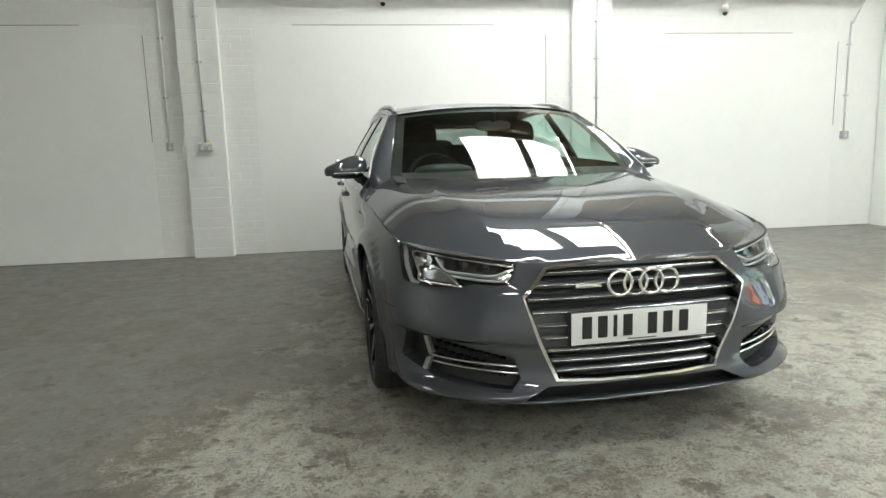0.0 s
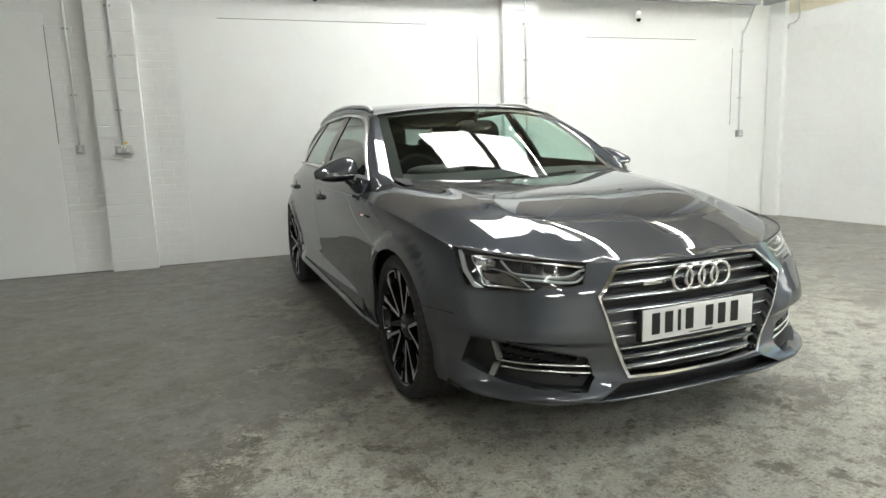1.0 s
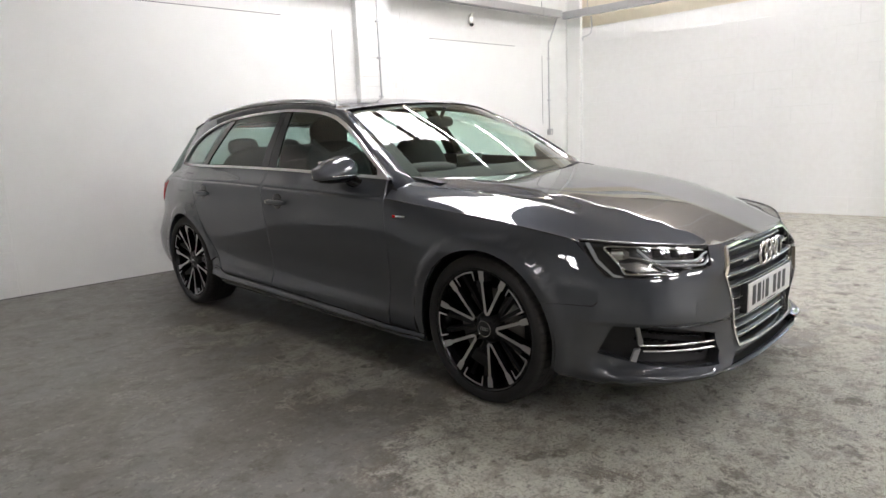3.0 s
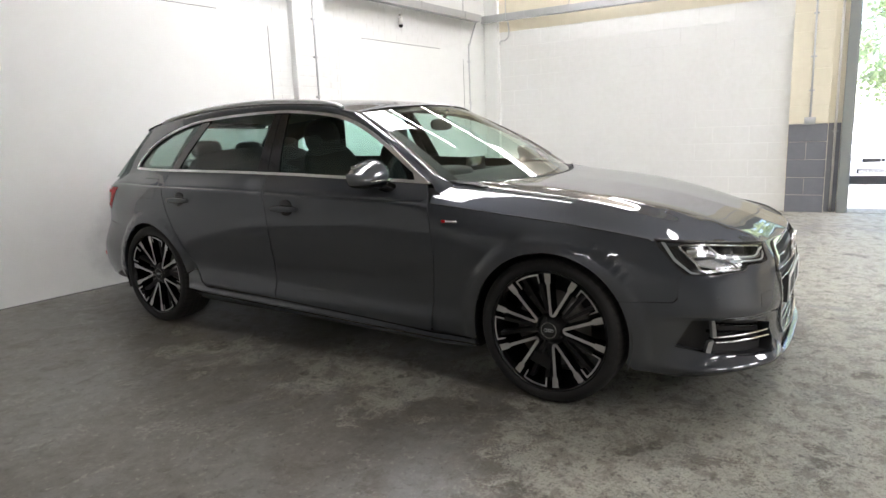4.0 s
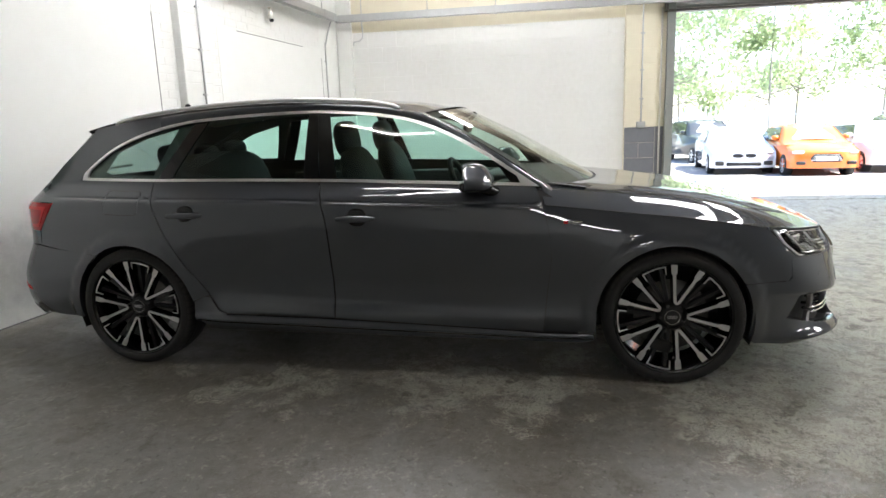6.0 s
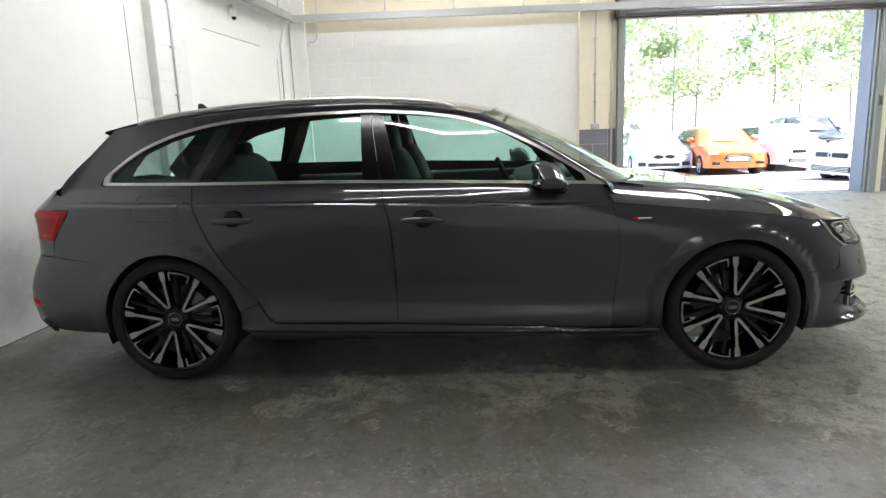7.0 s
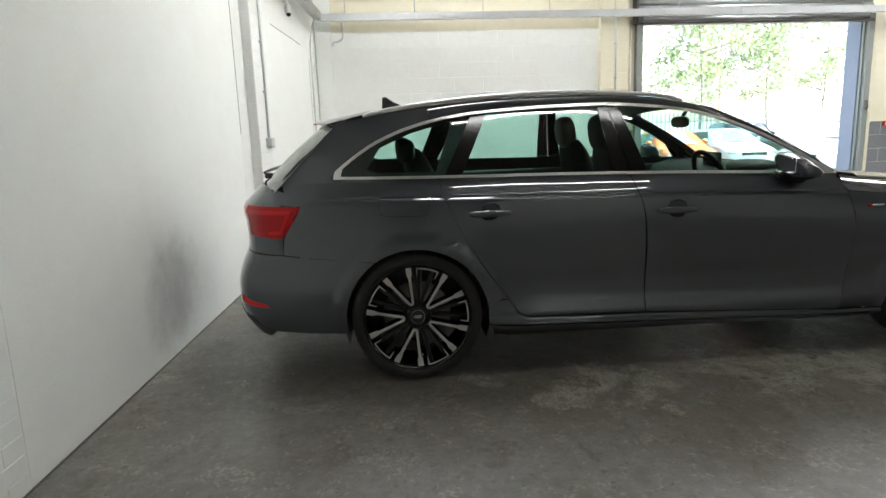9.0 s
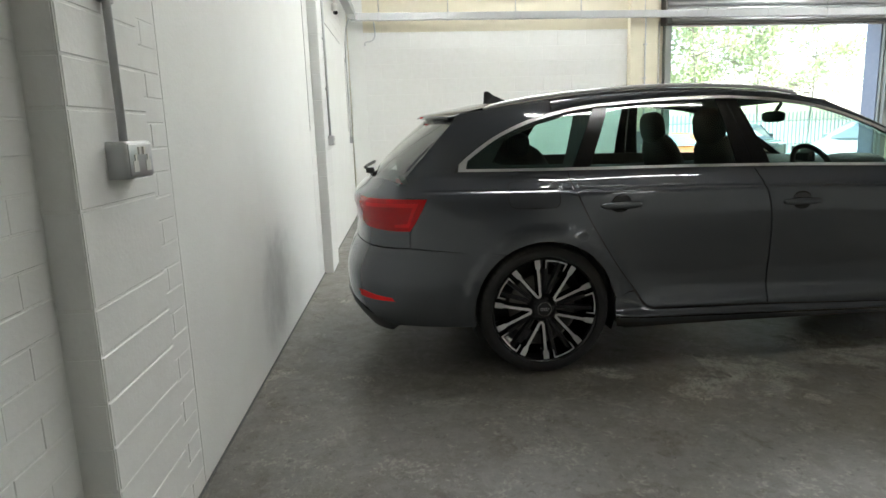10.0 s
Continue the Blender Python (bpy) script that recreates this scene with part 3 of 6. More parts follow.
struct("ground", quads([[(x, -200, z), (x, -12, z), (x, 12, z), (x, 200, z)] for x, z in YARD]), tarmac, "sunlit tarmac yard sloping gently away")
struct("ground_near", ([(-400, -200, -.25), (7.1, -200, -.25), (7.1, 200, -.25), (-400, 200, -.25)], [(0, 1, 2, 3)]), tarmac)
car_glass = material("dark car window", (.02, .025, .025), .05, 0, 1)
# pale base colour stands in for the sky reflected in the glass
car_screen = material("bright windscreen", (.42, .45, .47), .08, .35, 1)
car_tyre = material("parked car tyre", (.015, .015, .015), .7)
car_lamp = material("parked car lamp", (.70, .72, .74), .12, .3, 1)
SHAPES = {  # side outline: (distance from the nose, height), bonnet and roof
    "hatch": [(0, .25), (0, .62), (.10, .76), (.55, .90), (1.05, .98), (1.75, 1.40), (2.35, 1.47), (3.3, 1.42), (3.75, 1.10), (3.95, .95), (3.98, .35), (3.9, .25)],
    "saloon": [(0, .22), (0, .58), (.12, .74), (.7, .88), (1.35, .95), (2.1, 1.36), (2.7, 1.43), (3.5, 1.36), (4.1, 1.05), (4.6, 1.0), (4.65, .35), (4.5, .25)],
    "suv": [(0, .32), (0, .80), (.10, .98), (.8, 1.08), (1.25, 1.14), (1.9, 1.62), (2.6, 1.70), (3.9, 1.64), (4.3, 1.2), (4.4, .95), (4.42, .42), (4.3, .3)],
}


def parked_car(x, y, turn, shape, paint_, width, label, wheel_mat=None, face="plain"):
    """A parked car with its nose at (x, y)."""
    prof = SHAPES[shape]
    c = tagged(new("parked_car"), label, "car", "cars parked in the yard")
    c.matrix_world = pose(x, y, yard_z(x + 2), 0, 1.2, turn)
    top = max(p[1] for p in prof)
    waist = .62 * top + .06
    nose = prof[1][0]
    rows = []
    full = spline(prof, 4)
    for k in range(17):
        u = -1 + 2 * k / 16
        row = []
        for px, pz in full:
            w = width / 2 * (1 - .05 * max(0, (.5 - px)) - .04 * max(0, px - 3.3))
            if pz > waist:
                w *= 1 - .26 * ((pz - waist) / (top - waist))
            e = abs(u) ** 3
            zz = pz - (.05 * e * (1 if pz > .5 else 0))
            xx = px + .16 * e * (1 if px < .6 else 0) - .10 * e * (1 if px > 3.6 else 0)
            row.append((xx, u * w, zz))
        rows.append(row)
    n = len(full)
    vs, fs = quads(rows)
    for side_ in (0, 16):
        fs.append(tuple(side_ * n + i for i in range(n)))
    part("body", (vs, fs), paint_, c)
    ws0, ws1 = prof[4], prof[5]
    g = []
    for k in range(9):
        u = -1 + 2 * k / 8
        g.append([(ws0[0] + (ws1[0] - ws0[0]) * t - .02 + .10 * u * u, u * width / 2 * (.84 - .15 * t), ws0[1] + (ws1[1] - ws0[1]) * t + .02 - .03 * u * u) for t in (.06, .35, .65, .95)])
    part("windscreen", quads(g), car_screen, c, "windscreen full of sky")
    for sg in (-1, 1):
        a, b_, d_, e_ = (ws0[0] + .35, waist + .03), (ws1[0] + .02, top - .09), (prof[7][0] - .1, top - .12), (prof[8][0] - .1, waist + .06)
        def out(p):
            return width / 2 * (1 - .26 * max(0, p[1] - waist) / (top - waist)) + .006
        part("side_window", ([(p[0], sg * out(p), p[1]) for p in (a, b_, d_, e_)], [(0, 1, 2, 3)]), car_glass, c, smooth=False)
        part("headlamp", moved(blob((0, 0, 0), (.16, .17, .055), 2.6, 16, 8), Matrix.Translation((prof[2][0] + .10, sg * width * .37, prof[2][1] - .08)) @ Matrix.Rotation(radians(-12 * sg), 4, "Z")), car_lamp, c)
        part("door_mirror", blob((ws0[0] + .45, sg * (width / 2 + .06), waist + .10), (.07, .10, .07), 2.4, 12, 8), paint_, c)
        for wx in (.80, prof[-2][0] - .80):
            wh = part("wheel", moved(lathe([(-.1, .20), (-.1, .31), (.1, .31), (.1, .20)], 28), Matrix.Translation((wx, sg * (width / 2 - .10), .31)) @ Matrix.Rotation(radians(90), 4, "Z")), car_tyre, c)
            part("rim", moved(joined(lathe([(-.105, .0), (-.105, .035)], 16), *[moved(block(-.106, -.10, -.018, .018, .03, .20), Matrix.Rotation(radians(72 * k), 4, "X")) for k in range(5)], lathe([(-.105, .19), (-.108, .205)], 24)), Matrix.Translation((wx, sg * (width / 2 - .10), .31)) @ Matrix.Rotation(radians(90 if sg == -1 else -90), 4, "Z")), wheel_mat or rail_metal, wh, smooth=False)
    zb, zt = prof[0][1], prof[1][1]
    if face == "kidney":
        for sg in (-1, 1):
            gr = part("grille", moved(blob((0, 0, 0), (.03, .15, .062), 3.4, 20, 8), Matrix.Translation((.0, sg * .17, zt + .0))), trim_black, c)
            part("grille_rim", moved(tube([(-.028, .152 * math.cos(a), .064 * math.sin(a)) for a in (2 * math.pi * k / 20 for k in range(21))], .008, 6), Matrix.Translation((.0, sg * .17, zt))), chrome, gr)
            part("fog_intake", block(-.012, .05, sg * width * .30, sg * width * .43, zb + .08, zb + .20, .02), trim_black, c)
        part("lower_intake", block(-.012, .05, -width * .26, width * .26, zb + .06, zb + .17, .03), trim_black, c)
    elif face == "trapezoid":
        outline = [(-.30, zt + .02), (.30, zt + .02), (.40, zt - .10), (.33, zt - .20), (-.33, zt - .20), (-.40, zt - .10)]
        part("grille", ([Vector((x, y, z)) for x in (-.014, .05) for y, z in outline], [tuple(range(6))[::-1]] + [(k, (k + 1) % 6, 6 + (k + 1) % 6, 6 + k) for k in range(6)]), trim_black, c, smooth=False)
        for k in range(5):
            part("grille_slat", block(-.020, -.012, -.30 - .02 * k, .30 + .02 * k, zt - .015 - .036 * k, zt - .005 - .036 * k), rail_metal, c, smooth=False)
        for sg in (-1, 1):
            part("fog_intake", block(-.010, .05, sg * width * .29, sg * width * .42, zb + .10, zb + .19, .02), trim_black, c)
    else:
        part("grille", block(-.012, .05, -width * .24, width * .24, zt - .04, zt + .06, .02), trim_black, c)
        part("grille_mark", moved(torus((0, 0, 0), .045, .012, 20, 6), Matrix.Translation((-.018, 0, zt + .01)) @ Matrix.Rotation(radians(90), 4, "Z")), chrome, c, "plain round chrome mark")
        part("lower_intake", block(-.012, .05, -width * .30, width * .30, zb + .05, zb + .17, .03), trim_black, c)
        for k in range(3):
            part("grille_slat", block(-.018, -.010, -width * .28, width * .28, zb + .075 + .03 * k, zb + .083 + .03 * k), rail_metal, c, smooth=False)
    part("plate_bar", block(-.02, -.008, -.26, .26, prof[0][1] + .20, prof[0][1] + .31), plate_white, c, "plain white plate", smooth=False)
    return c


silver_car = material("silver car paint", (.55, .58, .64), .3, .3, 1)
orange_car = material("orange car paint", (.75, .17, .02), .3, .2, 1)
white_car = material("white car paint", (.80, .80, .80), .3, 0, 1)
dark_car = material("dark car paint", (.03, .035, .035), .3, .3, 1)
red_wheel = material("red wheel paint", (.45, .03, .04), .4)
parked_car(16.8, -1.1, -6, "saloon", silver_car, 1.80, "silver saloon parked in the sunlit yard", None, "kidney")
parked_car(15.6, -2.85, -4, "hatch", orange_car, 1.74, "orange hatchback parked in the sunlit yard", None, "trapezoid")
parked_car(16.3, -5.2, -2, "hatch", white_car, 1.76, "white hatchback with red wheels parked in the yard", red_wheel)
parked_car(19.0, -7.2, -12, "suv", dark_car, 1.86, "dark off-road car parked at the back of the yard")
parked_car(10.0, -2.2, -80, "hatch", white_car, 1.77, "white hatchback parked close to the doorway")
parked_car(16.4, 1.9, 8, "hatch", white_car, 1.76, "white car parked in the sunlit yard")
parked_car(22.5, -2.0, 8, "suv", dark_car, 1.80, "dark car parked further along the yard")

# palisade fence
fence_mat = spotted("galvanised palisade", (.45, .46, .46), (.35, .36, .36), (.4, .6), (2, 9), .1, .001)
fence = tagged(new("palisade_fence"), "pale galvanised steel palisade fence at the edge of the yard", "fence")
fx = 30.0
for k in range(2):
    part("fence_rail", block(fx + .03, fx + .07, -32, 26, -.25 + 1.3 * k, -.19 + 1.3 * k), fence_mat, fence, smooth=False)
pale = block(-.006, .006, -.045, .045, 0, 2.2)
tip = ([(-.006, -.045, 2.2), (.006, -.045, 2.2), (.006, .045, 2.2), (-.006, .045, 2.2), (0, 0, 2.32)], [(0, 1, 4), (1, 2, 4), (2, 3, 4), (3, 0, 4)])
pm = bpy.data.meshes.new("pale")
pg = joined(pale, tip)
pm.from_pydata([tuple(v) for v in pg[0]], [], pg[1])
pm.materials.append(fence_mat)
for k in range(220):
    o = new("pale", pm)
    o.location = (fx, -31 + k * .235, -.71)
    o.parent = fence

# trees behind the fence: trunk, limbs, many small leaves
bark = spotted("tree bark", (.30, .28, .24), (.38, .35, .30), (.8, .95), (3, 20), .8, .01)
leaf = material("leaf green", (.075, .13, .03), .5)
t, b, node, link = nodes(leaf)
isl, rampc = node("ShaderNodeNewGeometry"), node("ShaderNodeValToRGB")
rampc.color_ramp.elements[0].color, rampc.color_ramp.elements[1].color = (.09, .14, .045, 1), (.13, .21, .07, 1)
link(isl.outputs["Random Per Island"], rampc.inputs[0])
link(rampc.outputs[0], b.inputs["Base Color"])
trans = node("ShaderNodeBsdfTranslucent")
trans.inputs[0].default_value = (.58, .66, .44, 1)
mixs = node("ShaderNodeMixShader")
mixs.inputs[0].default_value = .70
link(b.outputs[0], mixs.inputs[1])
link(trans.outputs[0], mixs.inputs[2])
link(mixs.outputs[0], t.nodes["Material Output"].inputs[0])


def tree(x, y, h, spread, seed, leaves=2500, bare=False):
    rnd = random.Random(seed)
    tr = tagged(new("tree"), "leafy deciduous tree behind the fence" if not bare else "sparse tree with bare pale twigs behind the fence", "tree", "trees behind the yard")
    tr.location = (x, y, -.75)
    limbs = [tube(spline([(0, 0, 0), (rnd.uniform(-.2, .2), rnd.uniform(-.2, .2), h * .3), (rnd.uniform(-.5, .5), rnd.uniform(-.5, .5), h * .62), (rnd.uniform(-.6, .6), rnd.uniform(-.6, .6), h * .95)], 4), [.075 - .0055 * i for i in range(13)], 8)]
    tips = []
    for k in range(26 if not bare else 46):
        z0 = h * rnd.uniform(.16, .85)
        a = rnd.uniform(0, 2 * math.pi)
        ln = spread * rnd.uniform(.45, 1.0) * (1.15 - .5 * z0 / h)
        end = Vector((math.cos(a) * ln, math.sin(a) * ln, z0 + rnd.uniform(.1, .45) * ln))
        midp = Vector((math.cos(a) * ln * .5, math.sin(a) * ln * .5, z0 + .12 * ln))
        limbs.append(tube([(0, 0, z0), midp, end], [.045, .028, .008], 5))
        tips += [end, midp.lerp(end, .5), midp]
        if bare:
            for _ in range(5):
                d = Vector((rnd.uniform(-1, 1), rnd.uniform(-1, 1), rnd.uniform(-.6, .8)))
                limbs.append(tube([midp.lerp(end, rnd.random()), end + d * .4, end + d * 1.0], [.02, .014, .005], 4))
    part("trunk", joined(*limbs), bark, tr)
    vs, fs = [], []
    clumps = [(rnd.choice(tips) + Vector((rnd.gauss(0, .5), rnd.gauss(0, .5), rnd.gauss(0, .4))), rnd.uniform(.30, .80)) for _ in range(46)]
    for k in range(leaves):
        mid, wide = rnd.choice(clumps)
        c = mid + Vector((rnd.gauss(0, wide), rnd.gauss(0, wide), rnd.gauss(0, wide * .7)))
        s = rnd.uniform(.08, .20)
        u = Vector((rnd.gauss(0, 1), rnd.gauss(0, 1), rnd.gauss(0, 1))).normalized()
        v = u.cross(Vector((rnd.gauss(0, 1), rnd.gauss(0, 1), rnd.gauss(0, 1)))).normalized()
        n = len(vs)
        vs += [c - u * s, c + v * s * .5, c + u * s, c - v * s * .5]
        fs.append((n, n + 1, n + 2, n + 3))
    crown = part("crown", (vs, fs), leaf, tr, "crown of many small leaves", smooth=False)
    crown["kind"] = "stuff"


for i, (x, y, h, w) in enumerate(((34, -1.5, 13, 4.4), (35, -7.5, 14, 4.6), (33.5, -12.5, 13, 4.2), (36, -18.5, 14, 4.8), (34.5, 4.5, 14, 4.6), (41, -4, 17, 5.2), (41, -11, 17, 5.2), (42, 3, 17, 5.2), (40, -25, 16, 5.2), (43, -19, 17, 5.4))):
    tree(x, y, h, w, 20 + i, 6200, i == 3)
# ---- the estate car: its own frame has the nose towards -y, its right flank at -x, the origin on the floor midway between the axles ----
car = tagged(new("estate_car"), "parked dark grey metallic estate car with chrome trim", "car")
car.matrix_world = pose(0.94, 5.412, 0, 0, 0, -1.5)
AXLE, HUB = 1.41, 0.327

# plan contour of the body at its widest, half of it, from the nose round to the tail
line = np.array(spline([(0, -2.275), (0.2, -2.272), (0.42, -2.247), (0.60, -2.178), (0.72, -2.092), (0.81, -1.975), (0.865, -1.83), (0.895, -1.65), (0.915, -1.40), (0.921, -1.0), (0.921, 0.0), (0.921, 1.0),
                        (0.914, 1.40), (0.892, 1.70), (0.852, 1.98), (0.79, 2.17), (0.68, 2.285), (0.5, 2.355), (0.25, 2.395), (0, 2.405)], 24))
run = np.concatenate([[0], np.cumsum(np.hypot(*np.diff(line, axis=0).T))])
lean = np.gradient(line, run, axis=0)
lean /= np.hypot(*lean.T)[:, None]


def q_of_y(y):
    return float(np.interp(y, line[:, 1], run))


def q_front(s):
    k = int(np.argmax(line[:, 1] > -1.5))
    return float(np.interp(s, line[:k, 0], run[:k]))


def q_rear(s):
    k = int(np.argmax(line[:, 1] > 1.5))
    return float(np.interp(s, line[k:, 0][::-1], run[k:][::-1]))


# how far each cross-section lies inside that contour, height by height
LEVELS = [.14, .20, .26, .32, .38, .46, .56, .60, .66, .74, .80, .86, .895, .915, .95, 1.0]
SECTIONS = [
    (0.0, [.06, -.012, .002, .012, .008, .0, .002, .010, .047, .10, .14, .18, .20, .21, .23, .26]),
    (q_front(.42), [.06, -.014, .0, .014, .010, .0, .004, .012, .050, .09, .13, .17, .19, .20, .22, .25]),
    (q_front(.72), [.09, .018, -.002, .020, .010, .002, .008, .016, .050, .078, .11, .15, .17, .18, .20, .23]),
    (q_of_y(-1.78), [.05, .030, .020, .012, .004, .0, .003, .008, .024, .058, .10, .14, .16, .17, .19, .22]),
    (q_of_y(-1.41), [.06, .040, .030, .020, .012, .002, -.006, -.004, .022, .066, .12, .14, .15, .17, .20]),
    (q_of_y(-.85), [.09, .055, .034, .021, .029, .026, .013, .004, .002, .012, .030, .056, .070, .097, .128]),
    (q_of_y(0), [.09, .055, .034, .020, .031, .030, .016, .005, .0, .002, .005, .009, .020, .056, .093]),
    (q_of_y(1.0), [.09, .055, .034, .021, .027, .026, .012, .003, .0, .002, .005, .008, .019, .057, .099]),
    (q_of_y(1.41), [.06, .040, .030, .020, .012, .002, -.008, -.010, .010, .020, .034, .042, .052, .085, .125]),
    (q_of_y(1.8), [.06, .035, .015, .005, .0, .0, .012, .030, .042, .055, .080, .095, .11, .14, .19]),
    (q_of_y(2.12), [.12, .080, .040, .012, .003, .0, .030, .060, .065, .072, .085, .10, .12, .16, .20]),
    (q_rear(.55), [.14, .100, .050, .012, .0, .0, .025, .070, .070, .070, .055, .07, .09, .13, .18]),
    (float(run[-1]), [.14, .100, .050, .010, .0, .0, .025, .070, .075, .075, .06, .07, .09, .13, .18]),
]
FINE_Q, FINE_Z = np.linspace(0, run[-1], 400), np.linspace(.14, 1.0, 173)
SECTIONS = [(q, d if len(d) == len(LEVELS) else d[:7] + [.6 * d[6] + .4 * d[7]] + d[7:]) for q, d in SECTIONS]
inset = pchip(LEVELS, np.array([d for _, d in SECTIONS]).T, FINE_Z)
inset = pchip([q for q, _ in SECTIONS], inset.T, FINE_Q)


def softened(a, reach, axis):
    """A running mean along one axis, so that the sheet metal flows from section to section."""
    k = np.exp(-(np.arange(-3 * reach, 3 * reach + 1) / reach) ** 2 / 2)
    pad = [(0, 0), (0, 0)]
    pad[axis] = (3 * reach, 3 * reach)
    return np.apply_along_axis(lambda v: np.convolve(v, k / k.sum(), "valid"), axis, np.pad(a, pad, mode="reflect" if axis == 0 else "edge"))


inset = softened(softened(inset, 9, 0), 3, 1)


def body(q, z, deep=0.0):
    """A point of the lower body: (half-width, y, z)."""
    i = (q / run[-1]) * 399
    j = (min(max(z, .14), 1.0) - .14) / .86 * 172
    i0, j0 = int(min(max(i, 0), 398)), int(min(j, 171))
    u, v = i - i0, j - j0
    d = (inset[i0, j0] * (1 - u) + inset[i0 + 1, j0] * u) * (1 - v) + (inset[i0, j0 + 1] * (1 - u) + inset[i0 + 1, j0 + 1] * u) * v
    s, y = np.interp(q, run, line[:, 0]), np.interp(q, run, line[:, 1])
    tx, ty = np.interp(q, run, lean[:, 0]), np.interp(q, run, lean[:, 1])
    k = d + deep
    return s - ty * k, y + tx * k, z


belt_s = table([(-1.0, .785), (-.77, .80), (-.3, .822), (.3, .83), (1.0, .823), (1.2, .812), (1.5, .77), (1.8, .69), (2.15, .60)])
roof_s = table([(-.8, .60), (-.2, .592), (0, .595), (.5, .60), (1.0, .595), (1.5, .575), (1.85, .535), (2.15, .48)])
roof_z = table([(-.8, 1.36), (-.4, 1.35), (-.2, 1.32), (0, 1.352), (.2, 1.372), (.5, 1.386), (.8, 1.386), (1.1, 1.372), (1.4, 1.347), (1.6, 1.325), (1.85, 1.288), (2.15, 1.24)])


def cabin(y, z, deep=0.0):
    """A point of the glasshouse side."""
    h = (z - 1.0) / max(roof_z(max(y, 0)) - 1.0, .1)
    b = belt_s(y)
    s = b - (b - roof_s(y)) * (math.copysign(abs(h) ** 1.2, h) if h > 0 else h * .9)
    return s - deep, y, z


tornado = table([(-.85, .8655), (-.08, .886), (.74, .911), (1.28, .917), (2.1, .921)])


def ledge(y, z):
    """The sharp shoulder line along the flank: the body steps in above it."""
    k = z - tornado(y)
    fade = min(1, max(0, (y + .86) / .1)) * min(1, max(0, (2.05 - y) / .3))
    groove = .009 * math.exp(-(k / .0045) ** 2)
    if k <= 0:
        foot = max(0.0, .388 + .052 * y - z)
        turn = .17 * (math.hypot(foot, .012) - .012) * min(1, max(0, (y + .98) / .16)) * min(1, max(0, (1.02 - y) / .2))
        return fade * (groove - .004 * math.exp(k / .02)) - min(turn, .016)
    return fade * (groove + .004 * math.exp(-k / .06))


def flank(y, z, deep=0.0):
    deep = deep + ledge(y, z)
    if z >= 1.03:
        return cabin(y, z, deep)
    low = body(q_of_y(y), min(z, 1.0), deep)
    if z <= .96:
        return low
    k = (z - .96) / .07
    k = k * k * (3 - 2 * k)
    up = cabin(y, z, deep)
    return low[0] * (1 - k) + up[0] * k, low[1] * (1 - k) + up[1] * k, z


def sided(fn, sg):
    return lambda a, b, d: (lambda p: (-sg * p[0], p[1], p[2]))(fn(a, b, d))


belt_z = table([(-.80, .951), (-.75, .954), (-.36, .970), (.19, .990), (.74, 1.002), (1.28, 1.008), (1.82, 1.014)])
dlo_top = spline([(1.815, 1.016), (1.78, 1.062), (1.625, 1.172), (1.465, 1.246), (1.31, 1.291), (1.165, 1.318), (1.02, 1.333), (.73, 1.348), (.39, 1.353), (.17, 1.339), (.03, 1.323), (-.11, 1.298), (-.25, 1.254), (-.395, 1.190), (-.545, 1.108), (-.69, 1.016), (-.79, .951)], 6)
top_y, top_z = [p[0] for p in dlo_top][::-1], [p[1] for p in dlo_top][::-1]


def dlo_z(y):
    return float(np.interp(y, top_y, top_z))


def arc(cy, r, a0, a1, n=40):
    return [(cy + r * math.cos(radians(a0 + (a1 - a0) * k / n)), HUB + r * math.sin(radians(a0 + (a1 - a0) * k / n))) for k in range(n + 1)]


def belt_run(y0, y1, drop, n=14):
    return [(y0 + (y1 - y0) * k / n, belt_z(y0 + (y1 - y0) * k / n) - drop) for k in range(n + 1)]


ARCH = 0.352
shut = [(-.812, .866), (-1.0, .846), (-1.21, .822), (-1.49, .792), (-1.70, .762), (-1.83, .740)]
gap_front = [(-.812, .862), (-.84, .749), (-.85, .608), (-.83, .436), (-.812, .25)]
gap_mid = [(.315, .99), (.292, .902), (.265, .790), (.252, .593), (.25, .30)]
gap_rear = [(1.275, 1.003), (1.262, .938), (1.19, .769), (1.07, .566), (.95, .403), (.905, .335), (.86, .312)]
ROWS = (.26, .28, .30, .315, .33, .345, .36, .375, .39, .41, .43, .87, .88, .886, .8895, .892, .8935, .895, .8965, .898, .9005, .904, .91, .92, .935, .96, .98, 1.0, 1.03)


def q_poly(pts):
    return [(q_of_y(y), z) for y, z in pts]


def q_at(s, y, z):
    """The contour length at which the body at height z lies nearest to a place."""
    q, h = run[-1] / 2, run[-1] / 2
    for _ in range(4):
        q = min(np.linspace(max(q - h, 0), min(q + h, run[-1]), 25), key=lambda v: math.dist(body(v, z)[:2], (s, y)))
        h /= 10
    return float(q)


LAMP3 = [(.427, -2.177, .692), (.60, -2.05, .714), (.72, -1.94, .728), (.80, -1.832, .741), (.805, -1.87, .69), (.80, -1.91, .64), (.785, -1.94, .607), (.70, -2.04, .598), (.607, -2.117, .602), (.578, -2.13, .618), (.50, -2.155, .612), (.452, -2.17, .622)]
lamp_poly = [(q_at(*p), p[2]) for p in LAMP3]
lamp_out = [lamp_poly[i] for i in (3, 4, 5, 6)]

def shear(pts):
    return [(y, z - tornado(y) + .895) for y, z in pts]


def sheared(f):
    return lambda a, b, d: f(a, b + tornado(a) - .895, d)


